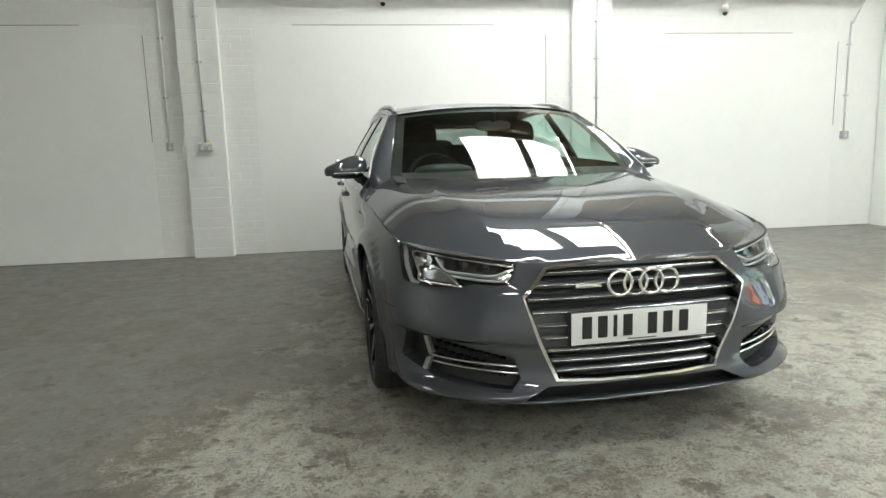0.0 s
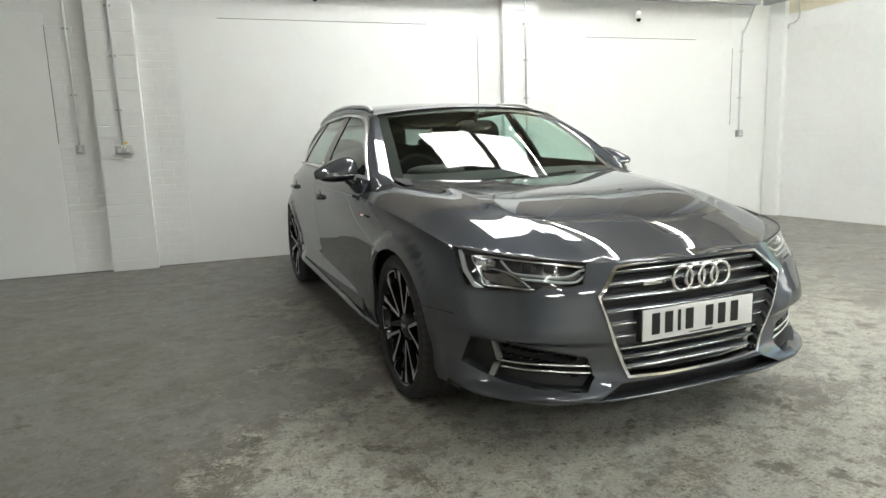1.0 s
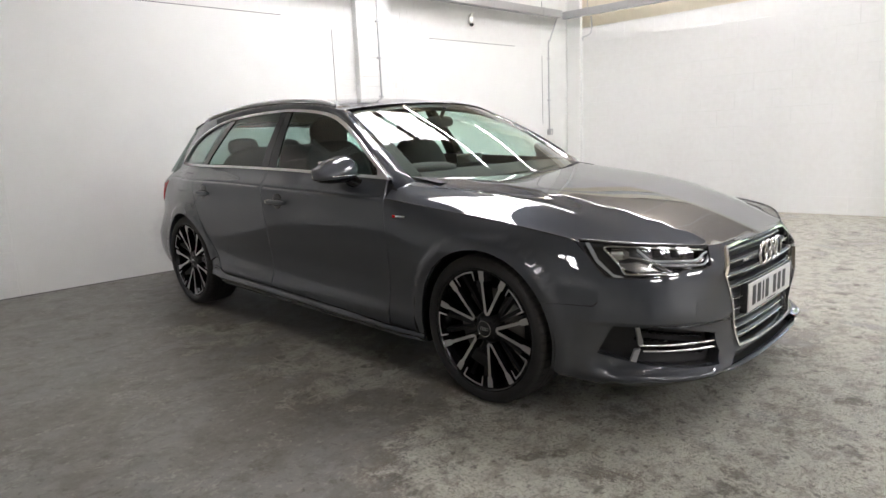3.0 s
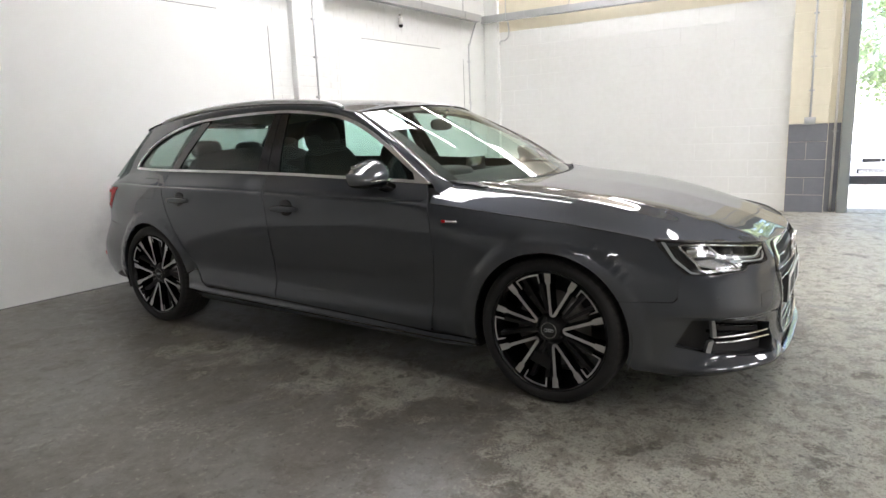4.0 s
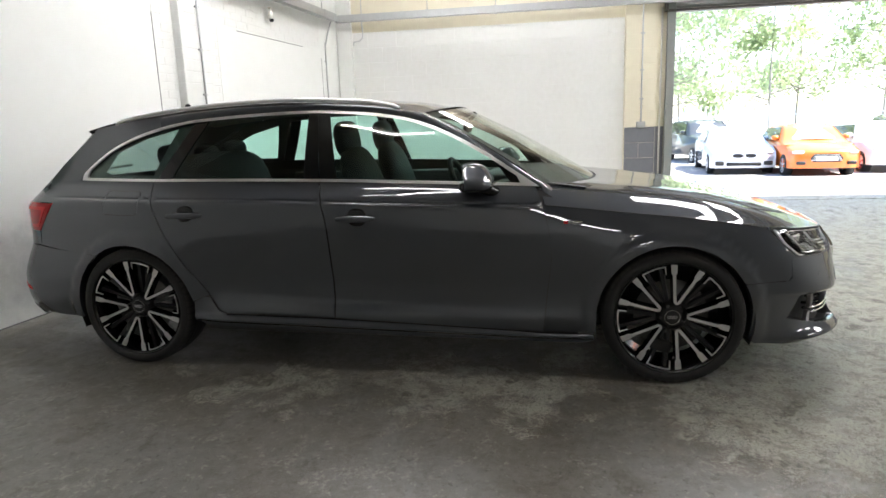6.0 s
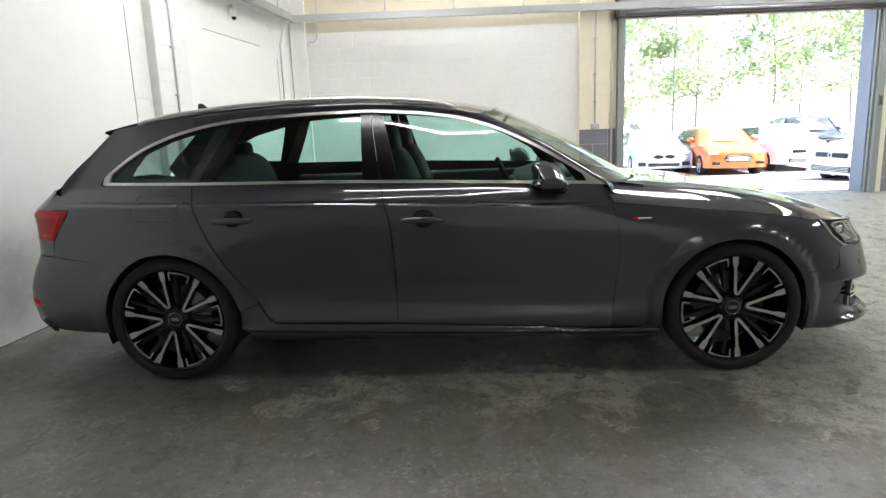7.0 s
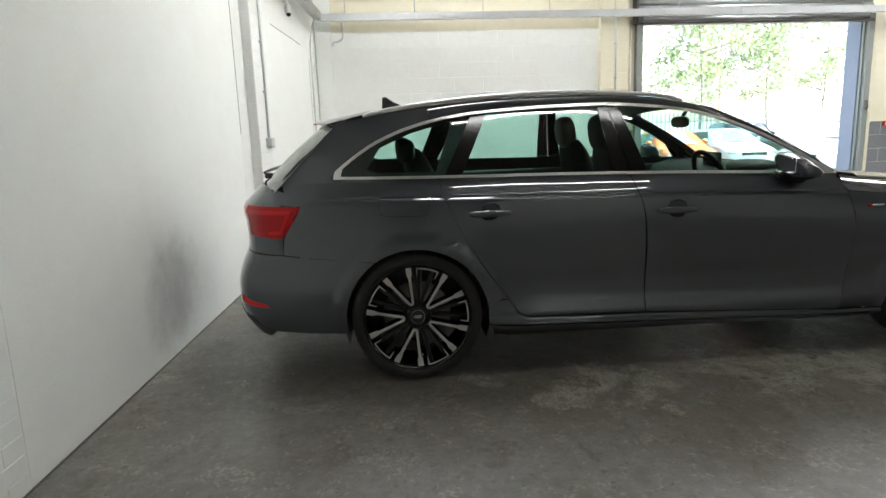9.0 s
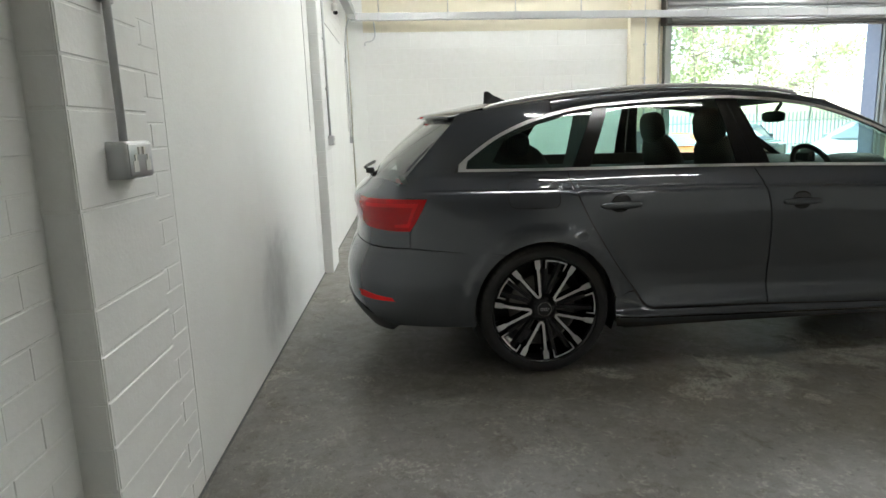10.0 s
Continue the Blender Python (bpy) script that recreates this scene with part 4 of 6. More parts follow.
def flared(f):
    """The raised lip round the wheel arches."""
    def at(a, b, d):
        p = f(a, b, 0.0)
        r = min(math.hypot(p[1] - AXLE, p[2] - HUB), math.hypot(p[1] + AXLE, p[2] - HUB))
        k = min(1.0, max(0.0, (ARCH + .078 - r) / .040))
        return f(a, b, d - .011 * k * k * (3 - 2 * k))
    return at


for sg in (1, -1):
    side = sided(flank, sg)
    along = flared(sheared(side))
    skin = sided(body, sg)
    # front wing, up to the bonnet's shut line, cut by the wheel arch
    wing = q_poly(shut) + lamp_out[1:] + q_poly([(-1.932, .52), (-1.917, .5015), (-1.73, .4985)]) + q_poly(arc(-AXLE, ARCH, 151, 4, 40)) + q_poly([(-1.057, .27), (-1.05, .243), (-.812, .25)]) + q_poly(gap_front[::-1][1:])
    part("front_wing", sheet([(a, b) for a, b in wing], flared(skin), rows=ROWS, step=.028), paint, car)
    # doors
    for name, front, rear, foot in (("front_door", gap_front, gap_mid, .012), ("rear_door", gap_mid, gap_rear, .012)):
        fr, rr = spline(front, 5), spline(rear, 5)
        y0, y1 = front[0][0] + .004, rear[0][0] - .004
        poly = belt_run(y0 + (.04 if name == "front_door" else 0), y1, .004) + [(p[0] - .0035, min(p[1], belt_z(p[0]) - .004)) for p in rr[1:]] + [(p[0] + .0035, p[1]) for p in fr[::-1][:-1]]
        if name == "front_door":
            poly = belt_run(-.775, y1, .004) + [(p[0] - .0035, p[1]) for p in rr[1:]] + [(p[0] + .0035, p[1]) for p in fr[::-1]]
        door = part(name, sheet(shear(poly), along, rows=ROWS), paint, car)
        hy = -.01 + .115 if name == "front_door" else 1.04
        hz = .815 if name == "front_door" else .838
        base = flank(hy, hz)[0]
        cup = blob((-sg * (base - .002), hy - .004, hz + .002), (.006, .052, .048), 2.3)
        part("handle_recess", cup, black_gloss, door, "dark recessed grip behind the handle")
        hb = blob((-sg * (base + .014), hy, hz), (.020, .104, .0175), 2.9, 32, 14)
        part("door_handle", hb, paint, door)
    # tail quarter with the rear pillar
    rear_arch = arc(AXLE, ARCH, 176, 31, 44)
    top_back = [(p[0], p[1]) for p in dlo_top if p[0] > 1.30]
    quarter = [(1.279, 1.003), (1.5, belt_z(1.5) - .003), (1.8, belt_z(1.8) - .003), (1.825, 1.012)] + [(y, z + .002) for y, z in top_back] + \
        [(1.30, roof_z(1.30))] + [(y, roof_z(y) - .002) for y in (1.4, 1.5, 1.6, 1.7, 1.78)] + [(1.80, 1.265), (1.88, 1.19), (1.985, 1.10), (2.075, 1.01), (2.105, .955), (2.10, .898)] + \
        [(1.985, .893), (2.00, .85), (2.05, .77), (2.07, .735), (2.075, .655)] + [(2.0, .648), (1.85, .636), (1.725, .625)] + [p for p in arc(AXLE, ARCH, 57, 160, 36)] + [(1.05, .37), (.985, .3985), (.958, .4035)]
    low = spline(gap_rear[:5], 5)
    quarter += [(p[0] + .0035, p[1]) for p in low[::-1]][1:-1]
    flap = spline([(1.36, .838), (1.45, .838), (1.55, .841), (1.575, .86), (1.580, .90), (1.575, .945), (1.55, .960), (1.45, .957), (1.36, .956), (1.338, .94), (1.335, .90), (1.338, .855), (1.36, .838)], 3)[:-1]
    fc = (1.457, .899)
    holed = [[(fc[0] + (y - fc[0]) * 1.026, fc[1] + (z - fc[1]) * 1.05) for y, z in flap]] if sg == 1 else []
    part("rear_quarter", sheet(shear(quarter), along, holes=[shear(h) for h in holed], rows=ROWS), paint, car)
    lo_sill = [(-1.05, .236), (-.82, .242), (-.40, .262), (.25, .290), (.86, .303), (.91, .326), (.955, .395), (.985, .395), (1.05, .366), (1.052, .27), (1.0, .235), (0, .208), (-1.0, .186), (-1.05, .20)]
    part("side_sill", sheet(lo_sill, lambda a, b, d, f=side: f(a, b, d - .024 * max(0, 1 - abs(b - (.250 + .027 * a)) / .022)), rows=[.19 + .006 * k for k in range(18)], step=.03), paint, car)
    # black inner shell behind the gaps
    shell = [(-1.0, .25), (-.95, .84)] + belt_run(-.8, 1.8, .02) + [(2.05, .9), (2.05, .7), (1.72, .66)] + arc(AXLE, ARCH + .01, 57, 160, 24) + [(1.02, .2), (-.9, .18)]
    part("inner_shell", sheet(shell, lambda a, b, d, f=side: f(a, b, d + .03), step=.06, flange=0), trim_black, car)
    # fuel flap on the right flank only
    if sg == 1:
        part("fuel_flap", sheet(shear(flap), along, rows=ROWS, flange=.006), paint, car)
    # door-window surround and panes
    outer = belt_run(-.785, 1.80, .0, 40) + [(y, z) for y, z in dlo_top if y < 1.80]
    inner = belt_run(-.70, 1.762, -.013, 40)
    for (ya, za), (yb, zb), (yc, zc_) in zip(dlo_top, dlo_top[1:], dlo_top[2:]):
        k = .0155 / math.hypot(zc_ - za, yc - ya)
        y, z = yb - (zc_ - za) * k, zb + (yc - ya) * k
        if -.70 < y < 1.768 and z > belt_z(y) + .02:
            inner.append((y, z))
    green = sided(cabin, sg)
    part("window_trim", sheet(outer, lambda a, b, d, f=green: f(a, b, d - .007), holes=[inner], step=.02, flange=.014), trim_alloy, car, "satin bright window surround")

    lined = belt_run(-.77, 1.84, .055, 40) + [(y, z + .028) for y, z in dlo_top if -.74 < y < 1.80]
    part("window_lining", sheet(lined, lambda a, b, d, f=green: f(a, b, d + .024), holes=[inner], step=.04, flange=0), trim_black, car, "dark trim round the windows inside")

    def band(y0b, y0t, y1b, y1t):
        """Part of the side opening between two slanting edges."""
        def at(k, b, t):
            return b + (t - b) * k
        pts = []
        for k in range(13):
            y = at(k / 12, y0b, y1b)
            pts.append((y, belt_z(y) + .004))
        for k in range(25):
            y = at(k / 24, y1t, y0t)
            pts.append((y, dlo_z(y) - .006))
        return pts
    part("front_side_window", sheet(band(-.66, -.56, .222, .315), lambda a, b, d, f=green: f(a, b, d + .008), step=.05, flange=0), glass, car)
    part("rear_side_window", sheet(band(.40, .425, 1.165, 1.00), lambda a, b, d, f=green: f(a, b, d + .008), step=.05, flange=0), rear_glass, car)
    part("quarter_window", sheet(band(1.25, 1.08, 1.785, 1.765), lambda a, b, d, f=green: f(a, b, d + .008), step=.04, flange=0), rear_glass, car)
    frit = [(1.285, belt_z(1.285) + .03), (1.58, belt_z(1.58) + .03), (1.63, belt_z(1.63) + .045), (1.56, dlo_z(1.56) - .045), (1.40, dlo_z(1.40) - .038), (1.19, dlo_z(1.19) - .032)]
    part("window_border", sheet(band(1.25, 1.08, 1.785, 1.765), lambda a, b, d, f=green: f(a, b, d + .014), holes=[frit], step=.04, flange=0), trim_black, car, "black border printed inside the glass")
    part("door_pillar", sheet(band(.222, .315, .312, .372), lambda a, b, d, f=green: f(a, b, d + .002), step=.04), black_gloss, car, "gloss black front door pillar")
    part("door_pillar", sheet(band(.316, .376, .40, .425), lambda a, b, d, f=green: f(a, b, d + .002), step=.04), black_gloss, car, "gloss black rear door pillar")
    part("door_pillar", sheet(band(1.165, 1.00, 1.25, 1.08), lambda a, b, d, f=green: f(a, b, d + .002), step=.04), black_gloss, car)
    part("mirror_triangle", sheet(band(-.775, -.755, -.66, -.56), lambda a, b, d, f=green: f(a, b, d + .004), step=.03), black_gloss, car)
    # roof side rail between window trim and roof, with the windscreen pillar
    rows = []
    for k in range(60):
        y = -.80 + (1.303 + .80) * k / 59
        if y < -.196:
            w = (y + .829) / .633
            w = max(w, 0.0)
            hi = Vector((.716 - .132 * w, y, .944 + .372 * w + .018 * math.sin(math.pi * w)))
        else:
            hi = Vector((roof_s(y), y, roof_z(y)))
        z = dlo_z(y)
        lo = Vector(cabin(y, z))
        row = []
        for j in range(7):
            t = j / 6
            p = hi.lerp(lo, t)
            p.x += .020 * math.sin(math.pi * t)
            p.z += .013 * math.sin(math.pi * t)
            row.append((-sg * p.x, p.y, p.z))
        rows.append(row)
    foot_hi, foot_lo = Vector((.700, -.915, .900)), Vector((.822, -.828, .895))
    rows.insert(0, [(-sg * p.x, p.y, p.z) for p in (foot_hi.lerp(foot_lo, j / 6) for j in range(7))])
    part("roof_side", quads(rows), paint, car)
    # black bead laid on the shut line, standing in for the gap's shade
    part("bonnet_seal", tube([skin(q_of_y(y), float(np.interp(-y, [-p[0] for p in shut], [p[1] for p in shut])) + .0015, .0005) for y in np.linspace(-.815, -1.82, 40)], .0024, 6), trim_black, car)
    # roof rail, polished, on feet at both ends
    rail = [(-sg * (roof_s(y) - .012), y, roof_z(y) + h) for y, h in ((-.06, .0), (-.02, .010), (.08, .016), (.2, .018), (.5, .020), (.8, .020), (1.1, .019), (1.35, .017), (1.50, .012), (1.60, .006), (1.64, -.004))]
    path = spline(rail, 5)
    flat = []
    for p in path:
        flat.append([(p[0] + .014 * math.cos(a), p[1], p[2] + .005 + .011 * math.sin(a)) for a in (2 * math.pi * k / 10 for k in range(10))])
    part("roof_rail", quads(flat, True), rail_metal, car, "polished aluminium roof rail")
    part("rail_base", quads([[(p[0] - .009, p[1], p[2] - .008), (p[0] - .009, p[1], roof_z(p[1]) - .01), (p[0] + .009, p[1], roof_z(p[1]) - .01), (p[0] + .009, p[1], p[2] - .008)] for p in path], True), trim_black, car)
    # door mirror
    mir = new("door_mirror")
    mir.parent = car
    cap = blob((-sg * .938, -.508, 1.010), (.125, .078, .080), 2.6, 36, 20)
    shaped = []
    for v in cap[0]:
        k = (abs(v.x) - .82) / .2
        v.z = max(v.z, .972) - .012 * k
        if v.z > 1.0:
            v.y += (v.z - 1.0) * .45
        if v.z > .97:
            v.z = .97 + (v.z - .97) * (1 - .45 * min(1, max(0, k)) ** 1.5)
        v.y = min(v.y, -.455 + .04 * (1 - k))
        shaped.append(v)
    part("mirror_cap", (shaped, cap[1]), paint, mir)
    lower = blob((-sg * .925, -.497, .965), (.104, .078, .028), 2.8, 28, 10)
    part("mirror_foot", joined(lower, tube(spline([(-sg * .87, -.53, .955), (-sg * .845, -.57, .93), (-sg * .80, -.61, .905)], 4), [.034, .033, .032, .031, .030, .032, .036, .042, .048], 12)), black_gloss, mir, "black lower shell and stalk")
    part("indicator", block(-sg * .84, -sg * 1.01, -.586, -.575, .972, .979, .002), chrome, mir, "slim clear indicator strip")
    part("mirror_glass", block(-sg * .85, -sg * .995, -.452, -.449, .965, 1.05, .003), mirror_mat, mir, "silvered glass")
    # headlamp: chrome bowl, two lamp cubes, light strips and a clear cover
    lamp = new("headlight")
    lamp.parent = car
    part("bowl", sheet(lamp_poly, lambda a, b, d, f=skin: f(a, b, d + .055), step=.03, flange=-.05), lamp_dark, lamp, "dark chrome-edged bowl")
    part("cover", sheet(lamp_poly, lambda a, b, d, f=skin: f(a, b, d + .003), step=.03, flange=0), clear, lamp, "clear polycarbonate cover")
    edge = lamp_poly + lamp_poly[:1]
    part("seal", tube([skin(a, b, .004) for a, b in dense(lamp_poly, .03) + [lamp_poly[0]]], .0045, 6), trim_black, lamp)

    def on(s, y, z, deep):
        return skin(q_at(s, y, z), z, deep)
    def strip(name, pts, deep, r, mat_, label=""):
        part(name, tube([on(*p, deep) for p in spline(pts, 4)], r, 8), mat_, lamp, label)

    def plate_in(name, pts, deep, mat_, label=""):
        part(name, sheet([(q_at(*p), p[2]) for p in pts], lambda a, b, d, f=skin: f(a, b, d + deep), step=.02, flange=.012), mat_, lamp, label)
    plate_in("corner_guide", [(.795, -1.856, .730), (.783, -1.868, .729), (.782, -1.908, .667), (.762, -1.960, .617), (.742, -1.990, .607), (.764, -1.965, .605), (.791, -1.904, .659)], .010, lamp_white, "pale light guide along the outer edge")
    strip("bezel", [(.732, -1.985, .63), (.745, -1.944, .676), (.750, -1.916, .714), (.674, -1.993, .711), (.527, -2.112, .690), (.43, -2.17, .674)], .016, .006, chrome, "bright bezel")
    strip("bezel", [(.738, -1.972, .645), (.728, -1.99, .617), (.678, -2.046, .614), (.605, -2.11, .607)], .014, .0055, chrome, "bright bezel")
    plate_in("reflector", [(.735, -1.96, .655), (.706, -1.99, .652), (.668, -2.026, .660), (.636, -2.065, .640), (.618, -2.10, .615), (.70, -2.02, .620), (.730, -1.985, .630)], .026, lamp_silver, "silvered lower reflector")
    plate_in("reflector", [(.742, -1.935, .702), (.707, -1.966, .706), (.690, -1.98, .690), (.700, -1.985, .668), (.733, -1.965, .660)], .030, lamp_silver, "silvered reflector behind the projector")
    strip("cross_fin", [(.705, -1.985, .676), (.668, -2.026, .664), (.636, -2.065, .642), (.613, -2.10, .613)], .010, .0055, lamp_silver, "silver crossing fin")
    strip("light_strip", [(.674, -2.0, .702), (.660, -2.03, .672), (.645, -2.045, .659), (.582, -2.101, .651), (.505, -2.150, .646), (.455, -2.163, .664), (.430, -2.17, .668)], .012, .0048, lamp_white, "white light guide in a hook shape")
    strip("light_strip", [(.636, -2.065, .643), (.553, -2.13, .633), (.484, -2.168, .629), (.455, -2.17, .640), (.436, -2.173, .655)], .012, .0045, lamp_white, "white light guide in a hook shape")
    plate_in("reflector", [(.640, -2.05, .652), (.582, -2.101, .645), (.500, -2.150, .641), (.450, -2.165, .657), (.445, -2.17, .646), (.48, -2.168, .634), (.553, -2.13, .637), (.632, -2.065, .645)], .020, lamp_silver, "silvered band between the guides")
    for s, y, z, w in ((.719, -1.955, .683, .018), (.60, -2.07, .676, .016), (.53, -2.11, .670, .016)):
        c = Vector(on(s, y, z, .026 if w > .017 else .045))
        part("projector", moved(joined(block(-w, w, -.015, .03, -w, w, .004), moved(lathe([(-.008, .0), (-.004, .009), (.004, .014)], 20), Matrix.Rotation(radians(90), 4, "Z") @ Matrix.Translation((-.015, 0, 0)))), Matrix.Translation(c) @ Matrix.Rotation(sg * .5, 4, "Z")), chrome if w > .017 else lamp_dark, lamp, "square projector with a round lens")
    # tail lamp round the corner, and the reflector low in the bumper
    tail = new("tail_light")
    tail.parent = car
    ql = q_of_y
    tp = [(ql(1.988), .890), (ql(2.12), .893), (q_rear(.56), .896), (q_rear(.38), .90), (q_rear(.40), .80), (q_rear(.56), .752), (ql(2.15), .738), (ql(2.075), .738), (ql(2.05), .77), (ql(2.01), .84)]
    part("lens", sheet(tp, lambda a, b, d, f=skin: f(a, b, d - .003), step=.03, flange=.02), red_glass, tail, "glossy red lens")
    tq = [(ql(2.03), .872), (ql(2.16), .874), (q_rear(.60), .874), (q_rear(.60), .855), (ql(2.16), .855), (ql(2.06), .852), (ql(2.09), .775), (ql(2.16), .772), (ql(2.16), .757), (ql(2.08), .757)]
    part("light_guide", sheet(tq, lambda a, b, d, f=skin: f(a, b, d - .006), step=.02, flange=.006), red_bright, tail, "brighter red light guide")
    part("rear_reflector", sheet([(ql(2.15), .395), (ql(2.165), .412), (q_rear(.66), .428), (q_rear(.60), .425), (q_rear(.62), .395)], lambda a, b, d, f=skin: f(a, b, d - .003), step=.03, flange=.008), red_bright, car, "red reflector in the rear bumper")
    # wheel-well liner
    for cy in (-AXLE, AXLE):
        w = lathe([(-sg * .60, ARCH + .012), (-sg * .885, ARCH + .012)], 40, -20, 200)
        part("wheel_liner", moved(w, Matrix.Translation((0, cy, HUB))), trim_black, car)

# front bumper in one piece from arch to arch, with grille, intakes and number plate
def whole(fn):
    """Signed contour length: negative is the left side of the car."""
    return lambda a, b, d: (lambda p: (-(1 if a >= 0 else -1) * p[0], p[1], p[2]))(fn(abs(a), b, d))


wrap = whole(body)
qa = q_of_y(-1.73)
half = [(q_front(.0), .694), (q_front(.20), .694), (q_front(.365), .690)] + [lamp_poly[0]] + lamp_poly[:5:-1][:6] + [(q_of_y(-1.9338), .595), (q_of_y(-1.9333), .515), (q_of_y(-1.9180), .5000), (qa, .4970)] + \
    q_poly(arc(-AXLE, ARCH, 151.6, 196, 12)) + [(q_of_y(-1.78), .205), (q_of_y(-1.95), .186), (q_front(.72), .178), (q_front(.58), .178), (q_front(.478), .190), (q_front(.40), .228), (q_front(.34), .255), (q_front(0), .255)]
outline = half + [(-a, b) for a, b in half[::-1][1:-1]]
GRILLE = [(.0, .681), (.20, .680), (.338, .672), (.425, .580), (.37, .42), (.308, .280), (.16, .272), (.0, .270)]
INTAKE = [(.805, .428), (.70, .418), (.56, .385), (.462, .360), (.437, .285), (.47, .243), (.60, .252), (.72, .272), (.832, .315)]


def ring(pts, grow=0.0):
    cz = sum(p[1] for p in pts) / len(pts)
    r = [(q_front(s) + (grow if s > .01 else 0), z + grow * (1 if z > cz else -1)) for s, z in pts]
    return r + [(-a, b) for a, b in r[::-1] if a > .001]


grille_hole = ring(GRILLE)
intake_hole = [(q_front(s), z) for s, z in INTAKE]


Q_MID, Q_OUT = q_front(.66), q_front(.8)


def bumper_skin(a, b, d):
    """The bumper with its crease over the intakes and the lip below them."""
    q = abs(a)
    k = max(0.0, 1 - abs(q - Q_MID) / .42)
    k = k * k * (3 - 2 * k)
    over = b - (.445 - .06 * max(0, Q_OUT - q))
    crease = .028 * k * (math.exp(-(over / .10) ** 2) if over > 0 else math.exp(-(over / .014) ** 2))
    lip = .042 * min(1, k * 1.5) * math.exp(-((b - .222) / .028) ** 2)
    return wrap(a, b, d - crease - lip)


part("front_bumper", sheet(outline, flared(bumper_skin), holes=[grille_hole, intake_hole, [(-a, b) for a, b in intake_hole]], rows=(.19, .2, .21, .22, .23, .24, .255, .37, .38, .39, .40, .405, .41, .415, .42, .425, .43, .435, .44, .445, .45, .46, .47, .48, .5), step=.026, flange=.03), paint, car)
front_grille = new("radiator_grille")
front_grille.parent = car
part("grille_back", sheet(ring(GRILLE, .004), lambda a, b, d: wrap(a, b, d + .06), step=.05, flange=0, outward=Vector((0, -1, 0))), trim_black, front_grille)
part("grille_frame", sheet(ring(GRILLE, .006), lambda a, b, d: wrap(a, b, d - .010), holes=[ring(GRILLE, -.003)], step=.02, flange=.045), chrome, front_grille, "chrome grille surround")


def grille_half(z):
    g = GRILLE[2:6]
    return float(np.interp(z, [p[1] for p in g][::-1], [p[0] for p in g][::-1]))


for z in (.652, .612, .566, .518, .470, .424, .376, .338, .302):
    w = q_front(grille_half(z) - .014)
    out = 0.004
    bar = sheet([(-w, z - .0085), (w, z - .0085), (w, z + .0085), (-w, z + .0085)], lambda a, b, d, zz=z: wrap(a, b, d + .012 + 1.1 * abs(b - zz)), step=.03, rows=(z,), flange=.03, outward=Vector((0, -1, 0)))
    part("grille_bar", bar, slat_grey, front_grille)
    part("bar_edge", tube([wrap(a, z + .004, .006) for a in np.linspace(-w, w, 31)], .0024, 6), chrome, front_grille, "bright edge of a grille bar")
part("grille_blank", sheet([(-q_front(.36), .385), (q_front(.36), .385), (q_front(.395), .51), (-q_front(.395), .51)], lambda a, b, d: wrap(a, b, d + .028), step=.05, flange=0, outward=Vector((0, -1, 0))), slat_grey, front_grille)
for k in range(4):
    part("emblem_ring", moved(torus((0, 0, 0), .0440, .0068, 48, 10), Matrix.Translation((.014 + (k - 1.5) * .060, -2.266 + .002 * (k % 2), .614))), chrome, front_grille, "plain chrome ring")
part("script_badge", block(-.235, -.135, -2.247, -2.240, .600, .613, .002), chrome, front_grille, "small chrome badge bar")
# number plate: white, its characters as plain bars
plate = new("number_plate")
plate.parent = car
part("plate_base", block(-.262, .262, -2.279, -2.272, .402, .518, .003), plate_white, plate, "white plate")
part("plate_holder", block(-.268, .268, -2.273, -2.245, .397, .523, .003), trim_black, plate, "black surround")
for x in (-.205, -.146, -.098, -.05, .045, .105, .168):
    w = .018 if x != -.098 else .007
    part("character_bar", block(x - w, x + w, -2.2806, -2.2785, .424, .503), plate_black, plate, "black bar in place of a character", smooth=False)
part("dealer_bar", block(-.05, .06, -2.2804, -2.2785, .4095, .4135), slat_grey, plate, "thin grey bar of small print", smooth=False)
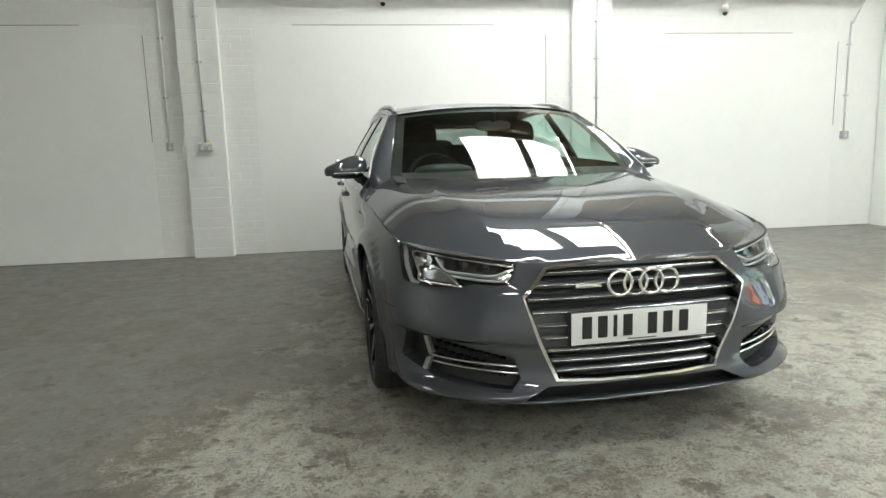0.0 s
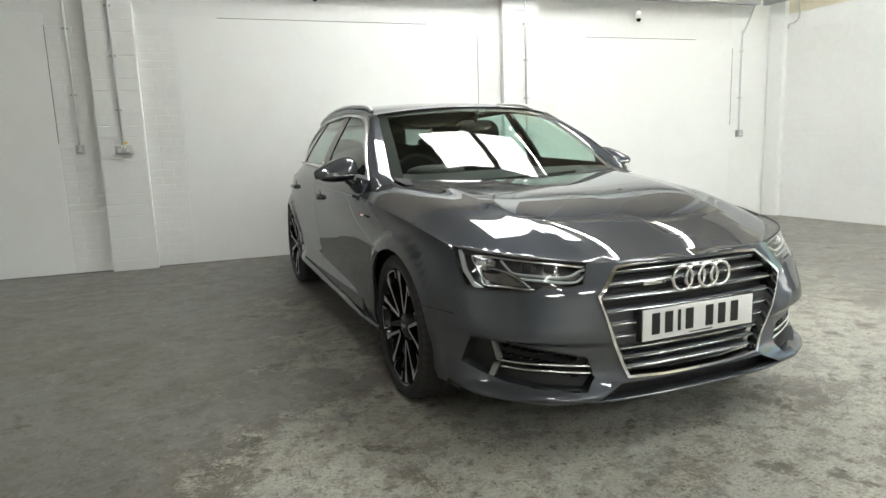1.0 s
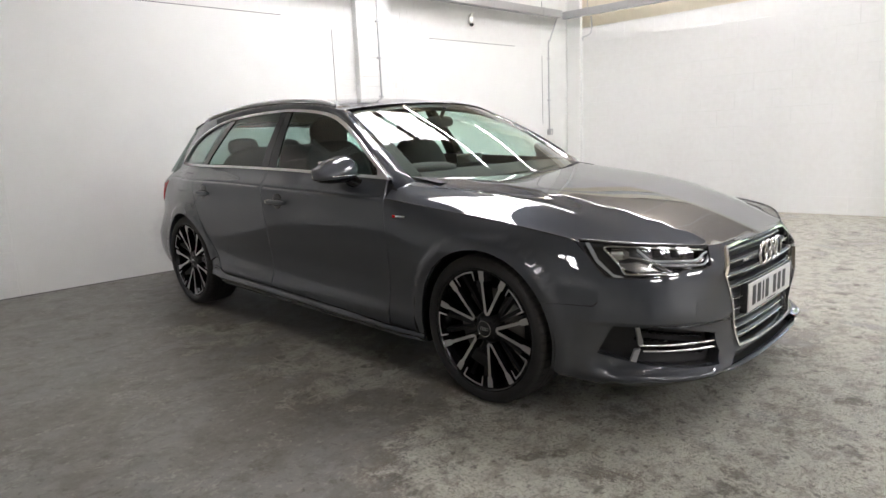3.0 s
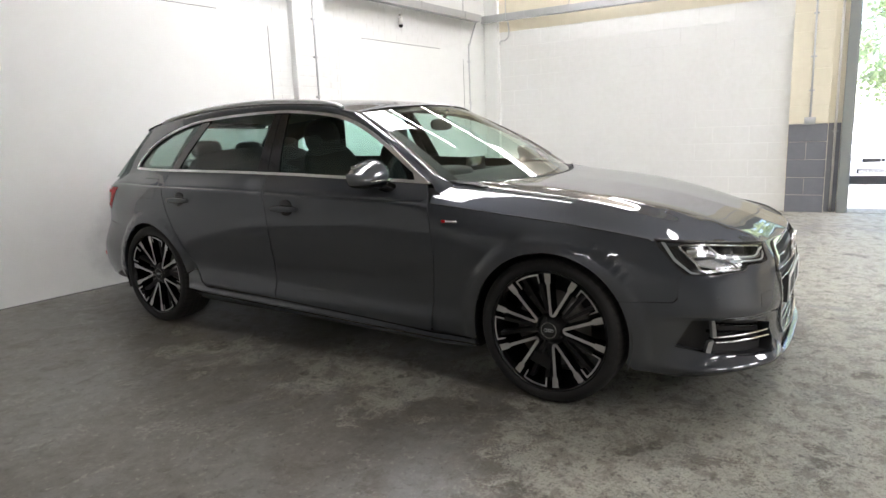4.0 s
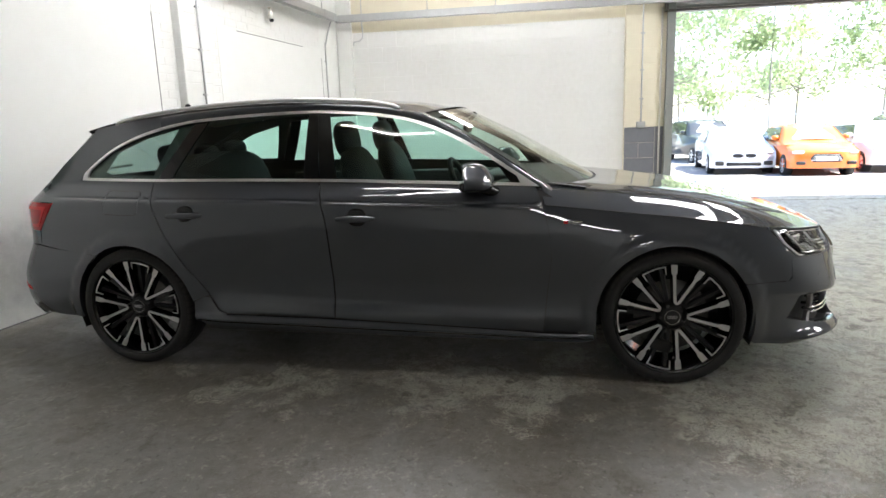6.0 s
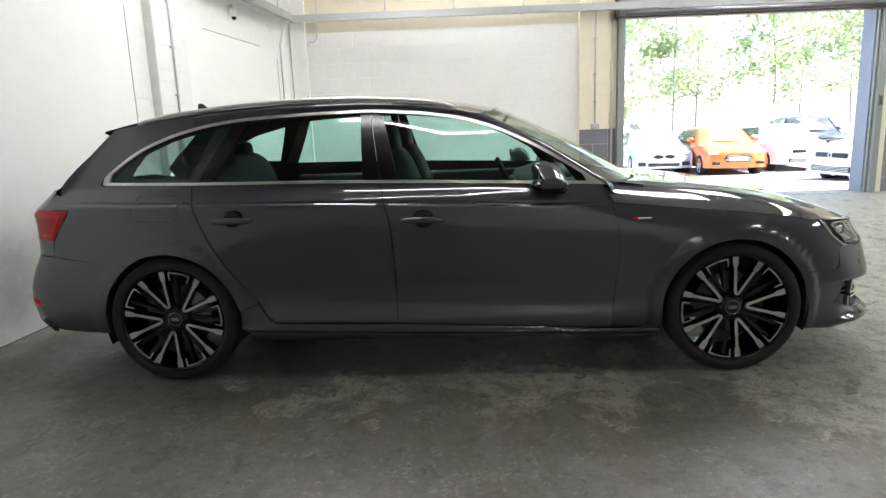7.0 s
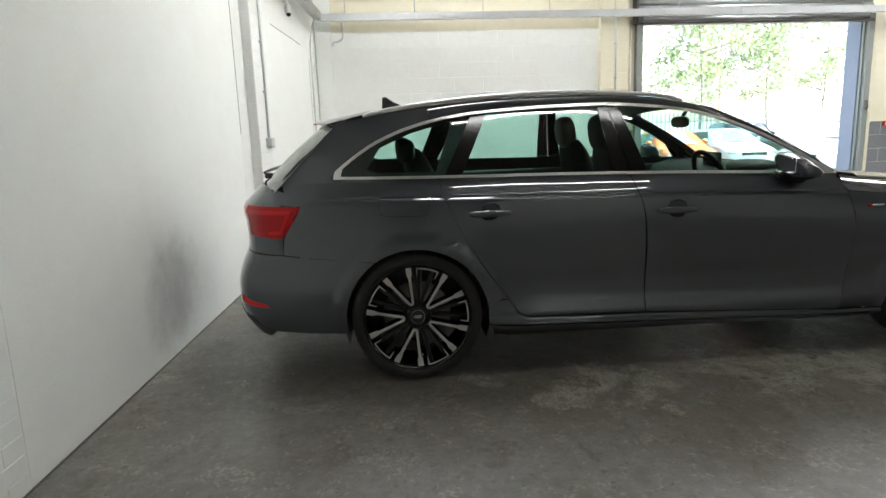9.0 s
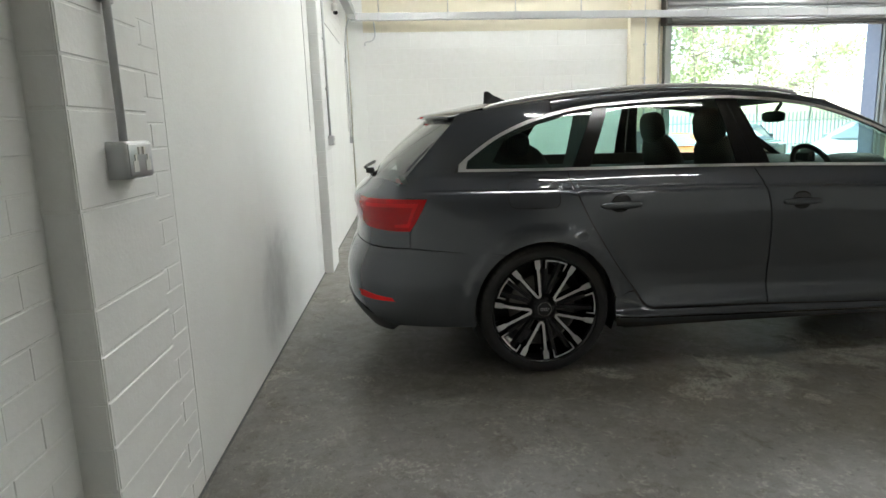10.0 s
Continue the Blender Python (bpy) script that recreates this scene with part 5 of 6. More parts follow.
# lower mouth and splitter
part("lower_mouth", sheet([(q_front(.44), .20), (q_front(.40), .245), (q_front(.33), .262), (-q_front(.33), .262), (-q_front(.40), .245), (-q_front(.44), .20)], lambda a, b, d: wrap(a, b, d + .055), step=.04, flange=-.05, outward=Vector((0, -1, 0))), trim_black, car, "black lower air mouth")
part("splitter", quads([[wrap(a, z, d) for z, d in ((.206, .018), (.207, -.010), (.202, -.014), (.196, -.008), (.194, .06))] for a in np.linspace(-q_front(.47), q_front(.47), 41)]), paint, car, "body-coloured lip under the mouth")
for sg in (1, -1):
    skin = sided(body, sg)
    duct = new("side_intake")
    duct.parent = car
    part("duct_back", sheet(intake_hole, lambda a, b, d, f=skin: f(a, b, d + .05), step=.03, flange=-.045), trim_black, duct, "black honeycomb duct")
    for i in range(9):
        for j in range(4):
            s, z = .50 + .028 * i + .014 * (j % 2), .285 + .030 * j + .006 * i
            if inside(np.array([[q_front(s), z]]), intake_hole)[0] and away(np.array([[q_front(s), z]]), intake_hole)[0] > .012:
                c = Vector(skin(q_front(s), z, .036))
                part("mesh_cell", block(c.x - .011, c.x + .011, c.y - .004, c.y + .02, c.z - .004, c.z + .004), black_gloss, duct)
    for zo, zi, so in ((.345, .325, .745), (.322, .300, .735)):
        part("intake_strip", tube([skin(q_front(so + (.445 - so) * t), zo + (zi - zo) * t, .006) for t in np.linspace(0, 1, 14)], .0055, 8), chrome, duct, "bright strip across the duct")
    part("intake_blade", sheet([(q_front(.757), .418), (q_front(.747), .417), (q_front(.735), .350), (q_front(.747), .345)], lambda a, b, d, f=skin: f(a, b, d + .004), step=.02, flange=.02), blade_satin, duct, "satin upright blade")
    part("intake_blade", sheet([(q_front(.757), .328), (q_front(.742), .330), (q_front(.755), .280), (q_front(.768), .284)], lambda a, b, d, f=skin: f(a, b, d + .004), step=.02, flange=.02), blade_satin, duct, "satin upright blade")
    part("parking_sensor", sheet([(sg * q_front(.74) + .0115 * math.cos(2 * math.pi * k / 16), .515 + .0115 * math.sin(2 * math.pi * k / 16)) for k in range(16)], lambda a, b, d: bumper_skin(a, b, d - .0015), step=.02, flange=.006), paint, car)
part("tow_cover", sheet([(q_front(.50), .452), (q_front(.575), .448), (q_front(.585), .462), (q_front(.575), .505), (q_front(.50), .508), (q_front(.492), .495)], lambda a, b, d: bumper_skin(a, b, d - .0015), step=.02, flange=.006), paint, car)

# rear bumper and tailgate
rq = q_of_y(1.725)
rhalf = [(rq, .621), (q_of_y(2.0), .644), (q_of_y(2.075), .650), (q_rear(.55), .652), (q_rear(.0), .652)]
rlow = [(q_rear(0), .27), (q_rear(.55), .262), (q_of_y(2.1), .262), (q_of_y(1.9), .258), (q_of_y(1.762), .262)]
rear_arc = [(q_of_y(y), z) for y, z in arc(AXLE, ARCH, -10, 56, 16)]
top = float(run[-1])
rhalf = [(a - top, b) for a, b in rhalf]
rpoly = [(a - top, b) for a, b in rear_arc] + rhalf[1:] + [(-a, b) for a, b in rhalf[::-1][1:]] + [(-(a - top), b) for a, b in rear_arc[::-1]] + [(-(a - top), b) for a, b in rlow[::-1]] + [(a - top, b) for a, b in rlow[1:]]


def back(a, b, d):
    p = body(top - abs(a), b, d)
    return -(1 if a < 0 else -1) * p[0], p[1], p[2]


part("rear_bumper", sheet(rpoly, flared(back), rows=(.40, .44, .46, .48), step=.035, flange=.02), paint, car)
dark = [(q_rear(.80) - top, .258), (q_rear(.72) - top, .30), (q_rear(.6) - top, .335), (q_rear(.45) - top, .345), (0.0, .345)]
dpoly = dark + [(-a, b) for a, b in dark[::-1][1:]] + [(-(q_rear(.77) - top), .225), (0.0, .21), (q_rear(.77) - top, .225)]
part("rear_diffuser", sheet(dpoly, lambda a, b, d: back(a, b, d - .004), step=.04, flange=.02), trim_black, car, "dark lower rear valance")
for sg in (1, -1):
    part("exhaust_tip", moved(lathe([(0, .0), (0, .034), (.09, .036), (.09, .04), (0, .04)], 24), Matrix.Translation((-sg * .52, 2.17, .275)) @ Matrix.Rotation(radians(90), 4, "Z")), chrome, car)
gate = new("tailgate")
gate.parent = car
g0 = [(q_of_y(2.079) - top, .657), (q_of_y(2.079) - top, .733), (q_of_y(2.10) - top, .90), (q_of_y(2.10) - top, .955), (q_rear(.62) - top, .985), (0.0, .985)]
part("gate_panel", sheet(g0 + [(-a, b) for a, b in g0[::-1][1:]] + [(0.0, .657)], back, rows=(.86, .895, .915), step=.035), paint, gate)
rows = []
for k in range(13):
    t = k / 12
    z = .955 + .325 * t
    row = []
    for j in range(21):
        u = -1 + 2 * j / 20
        s = .675 - .11 * t
        yc = 2.25 - .35 * t + .02 * math.sin(math.pi * t)
        ye = 2.10 - .31 * t
        row.append((u * s, yc + (ye - yc) * abs(u) ** 2.4, z))
    rows.append(row)
part("rear_window", quads(rows), privacy, gate, "dark tinted rear window")
rows = []
for j in range(21):
    u = -1 + 2 * j / 20
    y1 = 1.935 - .10 * abs(u) ** 2
    rows.append([(u * .56, y1 - .30, 1.352 + .010 * (1 - u * u)), (u * .555, y1 - .12, 1.330 - .014 * abs(u) ** 2), (u * .55, y1 - .01, 1.309 - .018 * abs(u) ** 2), (u * .55, y1, 1.302 - .018 * abs(u) ** 2), (u * .55, y1 - .02, 1.290 - .018 * abs(u) ** 2), (u * .55, y1 - .10, 1.283 - .018 * abs(u) ** 2)])
part("roof_spoiler", quads(rows), paint, gate)
part("rear_wiper", joined(tube([(0, 2.235, 1.0), (.02, 2.27, 1.02), (.10, 2.25, 1.03), (.30, 2.21, 1.04)], .009, 8), block(-.02, .02, 2.215, 2.265, .985, 1.018, .008)), trim_black, gate)
part("brake_strip", block(-.14, .14, 1.925, 1.937, 1.292, 1.300, .002), red_glass, gate)

# bonnet
zc = table([(-2.24, .684), (-2.2, .700), (-2.1, .742), (-1.96, .792), (-1.79, .838), (-1.62, .872), (-1.46, .895), (-1.29, .914), (-1.10, .932), (-.8, .956)], .07)
shut_f = table([(y, z) for y, z in shut[::-1]])


def bonnet_edge(y):
    """Half-width and height of the bonnet's outer edge."""
    if y > -1.83:
        z = shut_f(min(y, -.812))
        return body(q_of_y(y), z)[0] + .001, z
    s = float(np.interp(y, [-2.235, -2.21, -2.192, -2.177, -2.05, -1.94, -1.83], [.0, .2, .354, .427, .60, .72, .80]))
    z = float(np.interp(y, [-2.235, -2.192, -2.177, -2.05, -1.94, -1.83], [.688, .688, .693, .714, .728, .741]))
    return max(s, .02), z


rib_s = table([(-2.235, .36), (-2.15, .39), (-1.9, .47), (-1.5, .53), (-1.1, .57), (-.9, .62), (-.8, .66)], .1)
nose_y = table([(0, -2.235), (.2, -2.212), (.354, -2.192), (.427, -2.172), (.60, -2.05), (.72, -1.94), (.80, -1.83), (.86, -1.72)], .02)
nose_z = table([(0, .687), (.2, .687), (.354, .689), (.427, .693), (.60, .714), (.72, .728), (.80, .741), (.86, .757)], .02)


def ease(v, lo, hi):
    k = min(1.0, max(0.0, (v - lo) / (hi - lo)))
    return k * k * (3 - 2 * k)


def bonnet_form(s, y):
    """The clean crown of the bonnet: every line runs from the nose edge back to the windscreen."""
    ny, nz = nose_y(s), nose_z(s)
    v = min(1.0, max(0.0, (y - ny) / (-.8 - ny)))
    rise = (zc(-2.235 + 1.435 * v) - zc(-2.235)) / (zc(-.8) - zc(-2.235))
    w = ease(s, .62, .98)
    return nz + (.957 - .091 * (s / .86) ** 7 - nz) * (rise * (1 - w) + v ** .95 * w)


def bonnet(s, y, d):
    a = abs(s)
    z = bonnet_form(a, y)
    over = a - rib_s(y)
    if over > 0:
        z -= .009 * (1 - math.exp(-over / .045)) * ease(y, -2.25, -2.10)
    if y > -1.83:
        se, ze = bonnet_edge(y)
        t = min(a / se, 1.05)
        k = ease(y, -1.83, -1.55)
        at_edge = bonnet_form(se, y) - .009 * (1 - math.exp(-max(0.0, se - rib_s(y)) / .045))
        z += (ze - at_edge) * t ** 4 * k + .012 * (t ** 3 - t ** 9) * k
    return s, y, z - d


front = [(.0, -2.232), (.2, -2.222), (.345, -2.196), (.425, -2.176), (.51, -2.116), (.60, -2.05), (.66, -1.998), (.72, -1.94), (.77, -1.88), (.795, -1.835)]
edge = front + [(bonnet_edge(y)[0] - .003, y) for y in np.linspace(-1.80, -.82, 24)] + [(.835, -.806), (.80, -.795), (.745, -.792), (.712, -.835), (.69, -.875), (.60, -.95), (.40, -1.035), (.20, -1.08), (.0, -1.095)]
part("bonnet", sheet(edge + [(-s, y) for s, y in edge[::-1][1:-1]], bonnet, step=.035, flange=.014, outward=Vector((0, 0, 1))), paint, car)
# windscreen, cowl, wipers
rows = []
for k in range(17):
    t = k / 16
    row = []
    for j in range(25):
        u = -1 + 2 * j / 24
        s = .716 - .132 * t
        ye, ze = -.829 + .633 * t, .944 + .372 * t + .018 * math.sin(math.pi * t)
        fwd = (.245 - .135 * t) * (1 - abs(u) ** 2.2)
        up = (-.006 + .040 * t) * (1 - abs(u) ** 2.2)
        row.append((u * s, ye - fwd, ze + up))
    rows.append(row)
part("windscreen", quads(rows), screen_glass, car, "laminated glass windscreen")
part("screen_border", quads([[Vector(r[j]) + Vector((0, .004, -.006)) for r in rows] for j in (0, 1)]), trim_black, car)
part("screen_border", quads([[Vector(r[j]) + Vector((0, .004, -.006)) for r in rows] for j in (24, 23)]), trim_black, car)
part("screen_border", quads([[Vector(p) + Vector((0, .004, -.006)) for p in r] for r in rows[-2:]]), trim_black, car, "black band along the top of the windscreen")
part("cowl", quads([[Vector(p) + Vector((0, dy, dz)) for p in rows[0]] for dy, dz in ((.12, -.03), (0, -.006), (-.05, -.03), (-.10, -.06))]), trim_black, car)
for x0, x1 in ((-.30, .34), (.30, .62)):
    arm = [(x0, -1.05 + .12 * abs(x0), .932), ((x0 + x1) / 2, -1.04 + .06 * abs(x0 + x1), .942), (x1, -.99 + .09 * abs(x1), .950)]
    part("windscreen_wiper", joined(tube(spline(arm, 5), .007, 8), block(x0 - .02, x0 + .02, arm[0][1] - .02, arm[0][1] + .02, .915, .939, .006)), trim_black, car)
# roof
rows = []
for k in range(41):
    t = k / 40
    y = -.196 + 1.86 * t
    row = []
    for j in range(25):
        u = -1 + 2 * j / 24
        bow = 1 - abs(u) ** 2.4
        row.append((u * roof_s(y), y - .11 * bow * (1 - t) ** 3, roof_z(y) + (.034 + .006 * math.sin(math.pi * t)) * bow))
    rows.append(row)
part("roof", quads(rows), paint, car)
part("headliner", quads([[Vector(p) - Vector((0, 0, .03)) for p in r] for r in rows]), lining, car, "pale cloth headliner")
fin = [(-.02, 1.40, 1.38), (-.02, 1.54, 1.36), (.02, 1.40, 1.38), (.02, 1.54, 1.36), (0, 1.475, 1.415), (0, 1.515, 1.444), (0, 1.538, 1.44)]
part("antenna_fin", ([Vector(p) for p in fin], [(0, 1, 6, 5, 4), (2, 4, 5, 6, 3), (0, 4, 2), (1, 3, 6)]), trim_black, car, "dark shark-fin aerial", smooth=False)
part("side_badge", block(-.921 - .002, -.917, -.99, -.925, .786, .797, .001), chrome, car, "small chrome bar badge")
part("badge_flash", block(-.9235, -.917, -.925, -.905, .7855, .7975, .001), red_bright, car, "red flash of the badge")
part("underbody", joined(block(-.74, .74, -.98, .95, .150, .24, .02), block(-.52, .52, -1.95, 1.92, .16, .245, .02)), trim_black, car)
part("front_bulkhead", block(-.44, .44, -2.10, -.9, .24, .64, .04), trim_black, car, "dark engine bay block under the bonnet")

# wheels: black barrel, five pairs of polished spokes, arcs at the rim
def wheel(cx, cy, sg, turn):
    w = new("wheel")
    w.parent = car
    w.matrix_local = pose(cx, cy, HUB, 0, 0, 0 if sg == 1 else 180)
    tyre = [(.105, .266), (.117, .274), (.122, .290), (.116, .309), (.100, .321), (.06, .3265), (0, .327), (-.06, .3265), (-.100, .321), (-.116, .309), (-.122, .290), (-.117, .274), (-.108, .266)]
    part("tyre", lathe(tyre, 72), rubber, w, "low-profile black tyre")
    ribs = [lathe([(x - .011, .3262), (x - .009, .3282), (x + .009, .3282), (x + .011, .3262)], 60) for x in (-.036, .0, .036)]
    lugs = [lathe([(-.1125, .309), (-.1125, .3135), (-.101, .3232), (-.058, .3284), (-.058, .322)], 1, 360 * k / 54, 360 * (k + .74) / 54) for k in range(54)]
    part("tread", joined(*ribs, *lugs), tread_rubber, w, "worn tread blocks")
    part("rim", lathe([(-.108, .267), (-.114, .270), (-.116, .266), (-.106, .258), (-.085, .252), (-.02, .245), (.10, .245)], 72), black_gloss, w, "gloss black rim")
    part("brake_disc", lathe([(-.035, .06), (-.040, .170), (-.028, .171)], 48), disc_metal, w, "grey brake disc")
    part("caliper", moved(block(-.070, -.025, -.06, .06, -.03, .03, .01), Matrix.Rotation(radians(200), 4, "X") @ Matrix.Translation((0, 0, .155))), trim_black, w)
    part("hub_face", lathe([(-.086, .0), (-.086, .040), (-.080, .052), (-.055, .072), (-.030, .078)], 40), wheel_black, w)
    part("hub_cap", lathe([(-.0905, .0), (-.091, .033), (-.088, .037)], 32), trim_black, w, "round black cap")
    part("cap_ring", moved(torus((0, 0, 0), .0345, .0018, 32, 6), Matrix.Translation((-.0905, 0, 0)) @ Matrix.Rotation(radians(90), 4, "Z")), chrome, w, "thin bright ring on the cap")
    for k in range(4):
        part("cap_mark", moved(torus((0, 0, 0), .0068, .0011, 16, 6), Matrix.Translation((-.0912, (k - 1.5) * .0098, 0)) @ Matrix.Rotation(radians(90), 4, "Z")), machined, w, "tiny bright ring on the cap")

    def spoke(a0, r0, a1, r1, widths, x0, x1, name, face_mat, deep_mat, depth):
        p0, p1 = Vector((x0, r0 * math.cos(a0), r0 * math.sin(a0))), Vector((x1, r1 * math.cos(a1), r1 * math.sin(a1)))
        ax = (p1 - p0).normalized()
        sd = ax.cross(Vector((1, 0, 0))).normalized()
        face, under = [], []
        for u, hw in widths:
            c = p0.lerp(p1, u)
            face.append([c - sd * hw, c + sd * hw])
            under.append([c - sd * (hw + .007) + Vector((depth, 0, 0)), c - sd * (hw + .0015) + Vector((.0015, 0, 0)), c + sd * (hw + .0015) + Vector((.0015, 0, 0)), c + sd * (hw + .007) + Vector((depth, 0, 0))])
        if face_mat:
            part(name + "_face", quads(face), face_mat, w, "machined bright face", smooth=False)
        part(name, quads(under), deep_mat, w, smooth=False)
    for k in range(5):
        base = turn + 72 * k
        for e in (-1, 1):
            spoke(radians(base + e * 6.2), .072, radians(base + e * 14.4), .259, ((0, .0070), (.30, .0066), (.72, .0074), (.775, .0132), (1.0, .0146)), -.090, -.101, "spoke", machined, black_gloss, .045)
            spoke(radians(base + 36 + e * 5), .07, radians(base + 36 + e * 9), .252, ((0, .006), (1.0, .0075)), -.056, -.074, "inner_spoke", None, wheel_black, .03)
        c = Matrix.Rotation(radians(base), 4, "X")
        part("spoke_root", moved(quads([[(-.0905, .064, -.007), (-.0905, .064, .007)], [(-.0905, .076, -.0145), (-.0905, .076, .0145)]]), c), machined, w, "machined bright face", smooth=False)
        m = radians(base + 36)
        arcs = [[Vector((-.1095, r * math.cos(a), r * math.sin(a))) for r in (.2475, .2545)] for a in (m + radians(-12.5 + 25 * i / 12) for i in range(13))]
        part("rim_arc", quads(arcs), machined, w, "machined bright arc", smooth=False)
        for e in (-1, 1):
            spoke(m + e * radians(12.2), .212, m + e * radians(12.2), .2530, ((0, .0025), (.6, .0035), (1.0, .0040)), -.103, -.109, "rim_tooth", machined, black_gloss, .02)
        part("wheel_bolt", moved(lathe([(-.082, .0), (-.082, .009), (-.06, .009)], 8), Matrix.Translation((0, .056 * math.cos(m), .056 * math.sin(m)))), trim_black, w)
    return w


for cy in (-AXLE, AXLE):
    wheel(-.785, cy, 1, 104 if cy < 0 else 67)
    wheel(.785, cy, -1, 30)

# cabin: seats, dashboard, steering wheel, inside mirror
def seat(x, y, name="front_seat"):
    s = new(name)
    s.parent = car
    part("cushion", blob((x, y - .05, .50), (.25, .27, .10), 3.2), leather, s)
    bk = blob((0, 0, .30), (.24, .075, .34), 3.0)
    part("backrest", moved(bk, Matrix.Translation((x, y + .22, .54)) @ Matrix.Rotation(radians(-18), 4, "X")), leather, s)
    part("headrest", moved(blob((0, 0, 0), (.135, .055, .105), 2.8), Matrix.Translation((x, y + .44, 1.19)) @ Matrix.Rotation(radians(-8), 4, "X")), leather, s)
    for dx in (-.06, .06):
        part("headrest_post", tube([(x + dx, y + .42, 1.0), (x + dx, y + .44, 1.14)], .007, 8), chrome, s)


seat(-.37, -.13)
seat(.37, -.13)
bench = new("rear_bench")
bench.parent = car
part("cushion", blob((0, .95, .50), (.62, .27, .11), 4.0), leather, bench)
part("backrest", moved(blob((0, 0, .28), (.62, .08, .31), 4.0), Matrix.Translation((0, 1.20, .56)) @ Matrix.Rotation(radians(-18), 4, "X")), leather, bench)
for x in (-.38, 0, .38):
    part("headrest", moved(blob((0, 0, 0), (.12, .05, .065), 2.8), Matrix.Translation((x, 1.42, 1.13 if x else 1.11))), leather, bench)
rows = []
for k in range(21):
    u = -1 + 2 * k / 20
    rows.append([(u * .70, y + .04 * u * u, z) for y, z in ((-1.05, .93), (-.80, .965), (-.62, .965), (-.50, .93), (-.46, .86), (-.50, .70), (-.55, .45))])
part("dashboard", quads(rows), dash, car, "dark grey soft-touch dashboard")
part("instrument_hood", blob((-.37, -.60, .965), (.17, .12, .045), 2.6), dash, car)
part("centre_screen", block(-.09, .13, -.565, -.55, .93, 1.04, .006), black_gloss, car)
sw = new("steering_wheel")
sw.parent = car
tilt = Matrix.Translation((-.37, -.36, .90)) @ Matrix.Rotation(radians(-25), 4, "X")
part("steering_rim", moved(torus((0, 0, 0), .178, .015, 48, 10), tilt), leather, sw)
part("steering_boss", moved(blob((0, -.02, 0), (.07, .03, .065), 2.5), tilt), trim_black, sw)
for a in (0, 180, 270):
    part("steering_spoke", moved(block(.05, .17, -.012, .006, -.016, .016, .005), tilt @ Matrix.Rotation(radians(-a), 4, "Y")), trim_black, sw)
part("inside_mirror", joined(blob((.01, -.33, 1.235), (.115, .018, .035), 3.0), tube([(.01, -.34, 1.26), (.01, -.38, 1.32)], .012, 8)), trim_black, car)
part("door_card", block(-.80, -.74, -.70, 1.15, .32, .93, .02), dash, car)
part("door_card", block(.74, .80, -.70, 1.15, .32, .93, .02), dash, car)
part("load_cover", block(-.58, .58, 1.35, 2.05, .90, .92, .008), dash, car)
part("cabin_floor", block(-.74, .74, -.9, 2.05, .26, .32, .02), dash, car)
# ---- masonry pieces, painted over: each one its own object on shared meshes ----
def piece_mesh(name, w, h, d, mat_):
    vs, fs = block(-w / 2, w / 2, -d, 0, -h / 2, h / 2, .003, 1)
    me = bpy.data.meshes.new(name)
    me.from_pydata([tuple(v) for v in vs], [], fs)
    me.materials.append(mat_)
    return me


def lay(parent, name, x0, x1, z0, z1, face, course, length, mat_, turn=0, proud=.004, seed=3, offset=.5):
    """Courses of painted bricks or blocks on the face of a wall. turn 0: the face looks to -y; 90: to -x."""
    rnd = random.Random(seed)
    cache = {}
    rows = int(round((z1 - z0) / course))
    for r in range(rows):
        z = z0 + (r + .5) * course
        a = x0 - (offset * length if r % 2 else 0)
        while a < x1 - .01:
            lo, hi = max(a, x0), min(a + length, x1)
            a += length
            if hi - lo < .03:
                continue
            key = round(hi - lo, 3)
            if key not in cache:
                cache[key] = piece_mesh(name, hi - lo - .0022, course - .0022, .012, mat_)
            ob = new(name, cache[key])
            out = proud + rnd.uniform(-.0008, .0008) - .012
            if turn == 0:
                ob.matrix_local = pose((lo + hi) / 2, face - out, z)
            else:
                ob.matrix_local = pose(face - out, (lo + hi) / 2, z, 0, 0, -90)
            ob.parent = parent


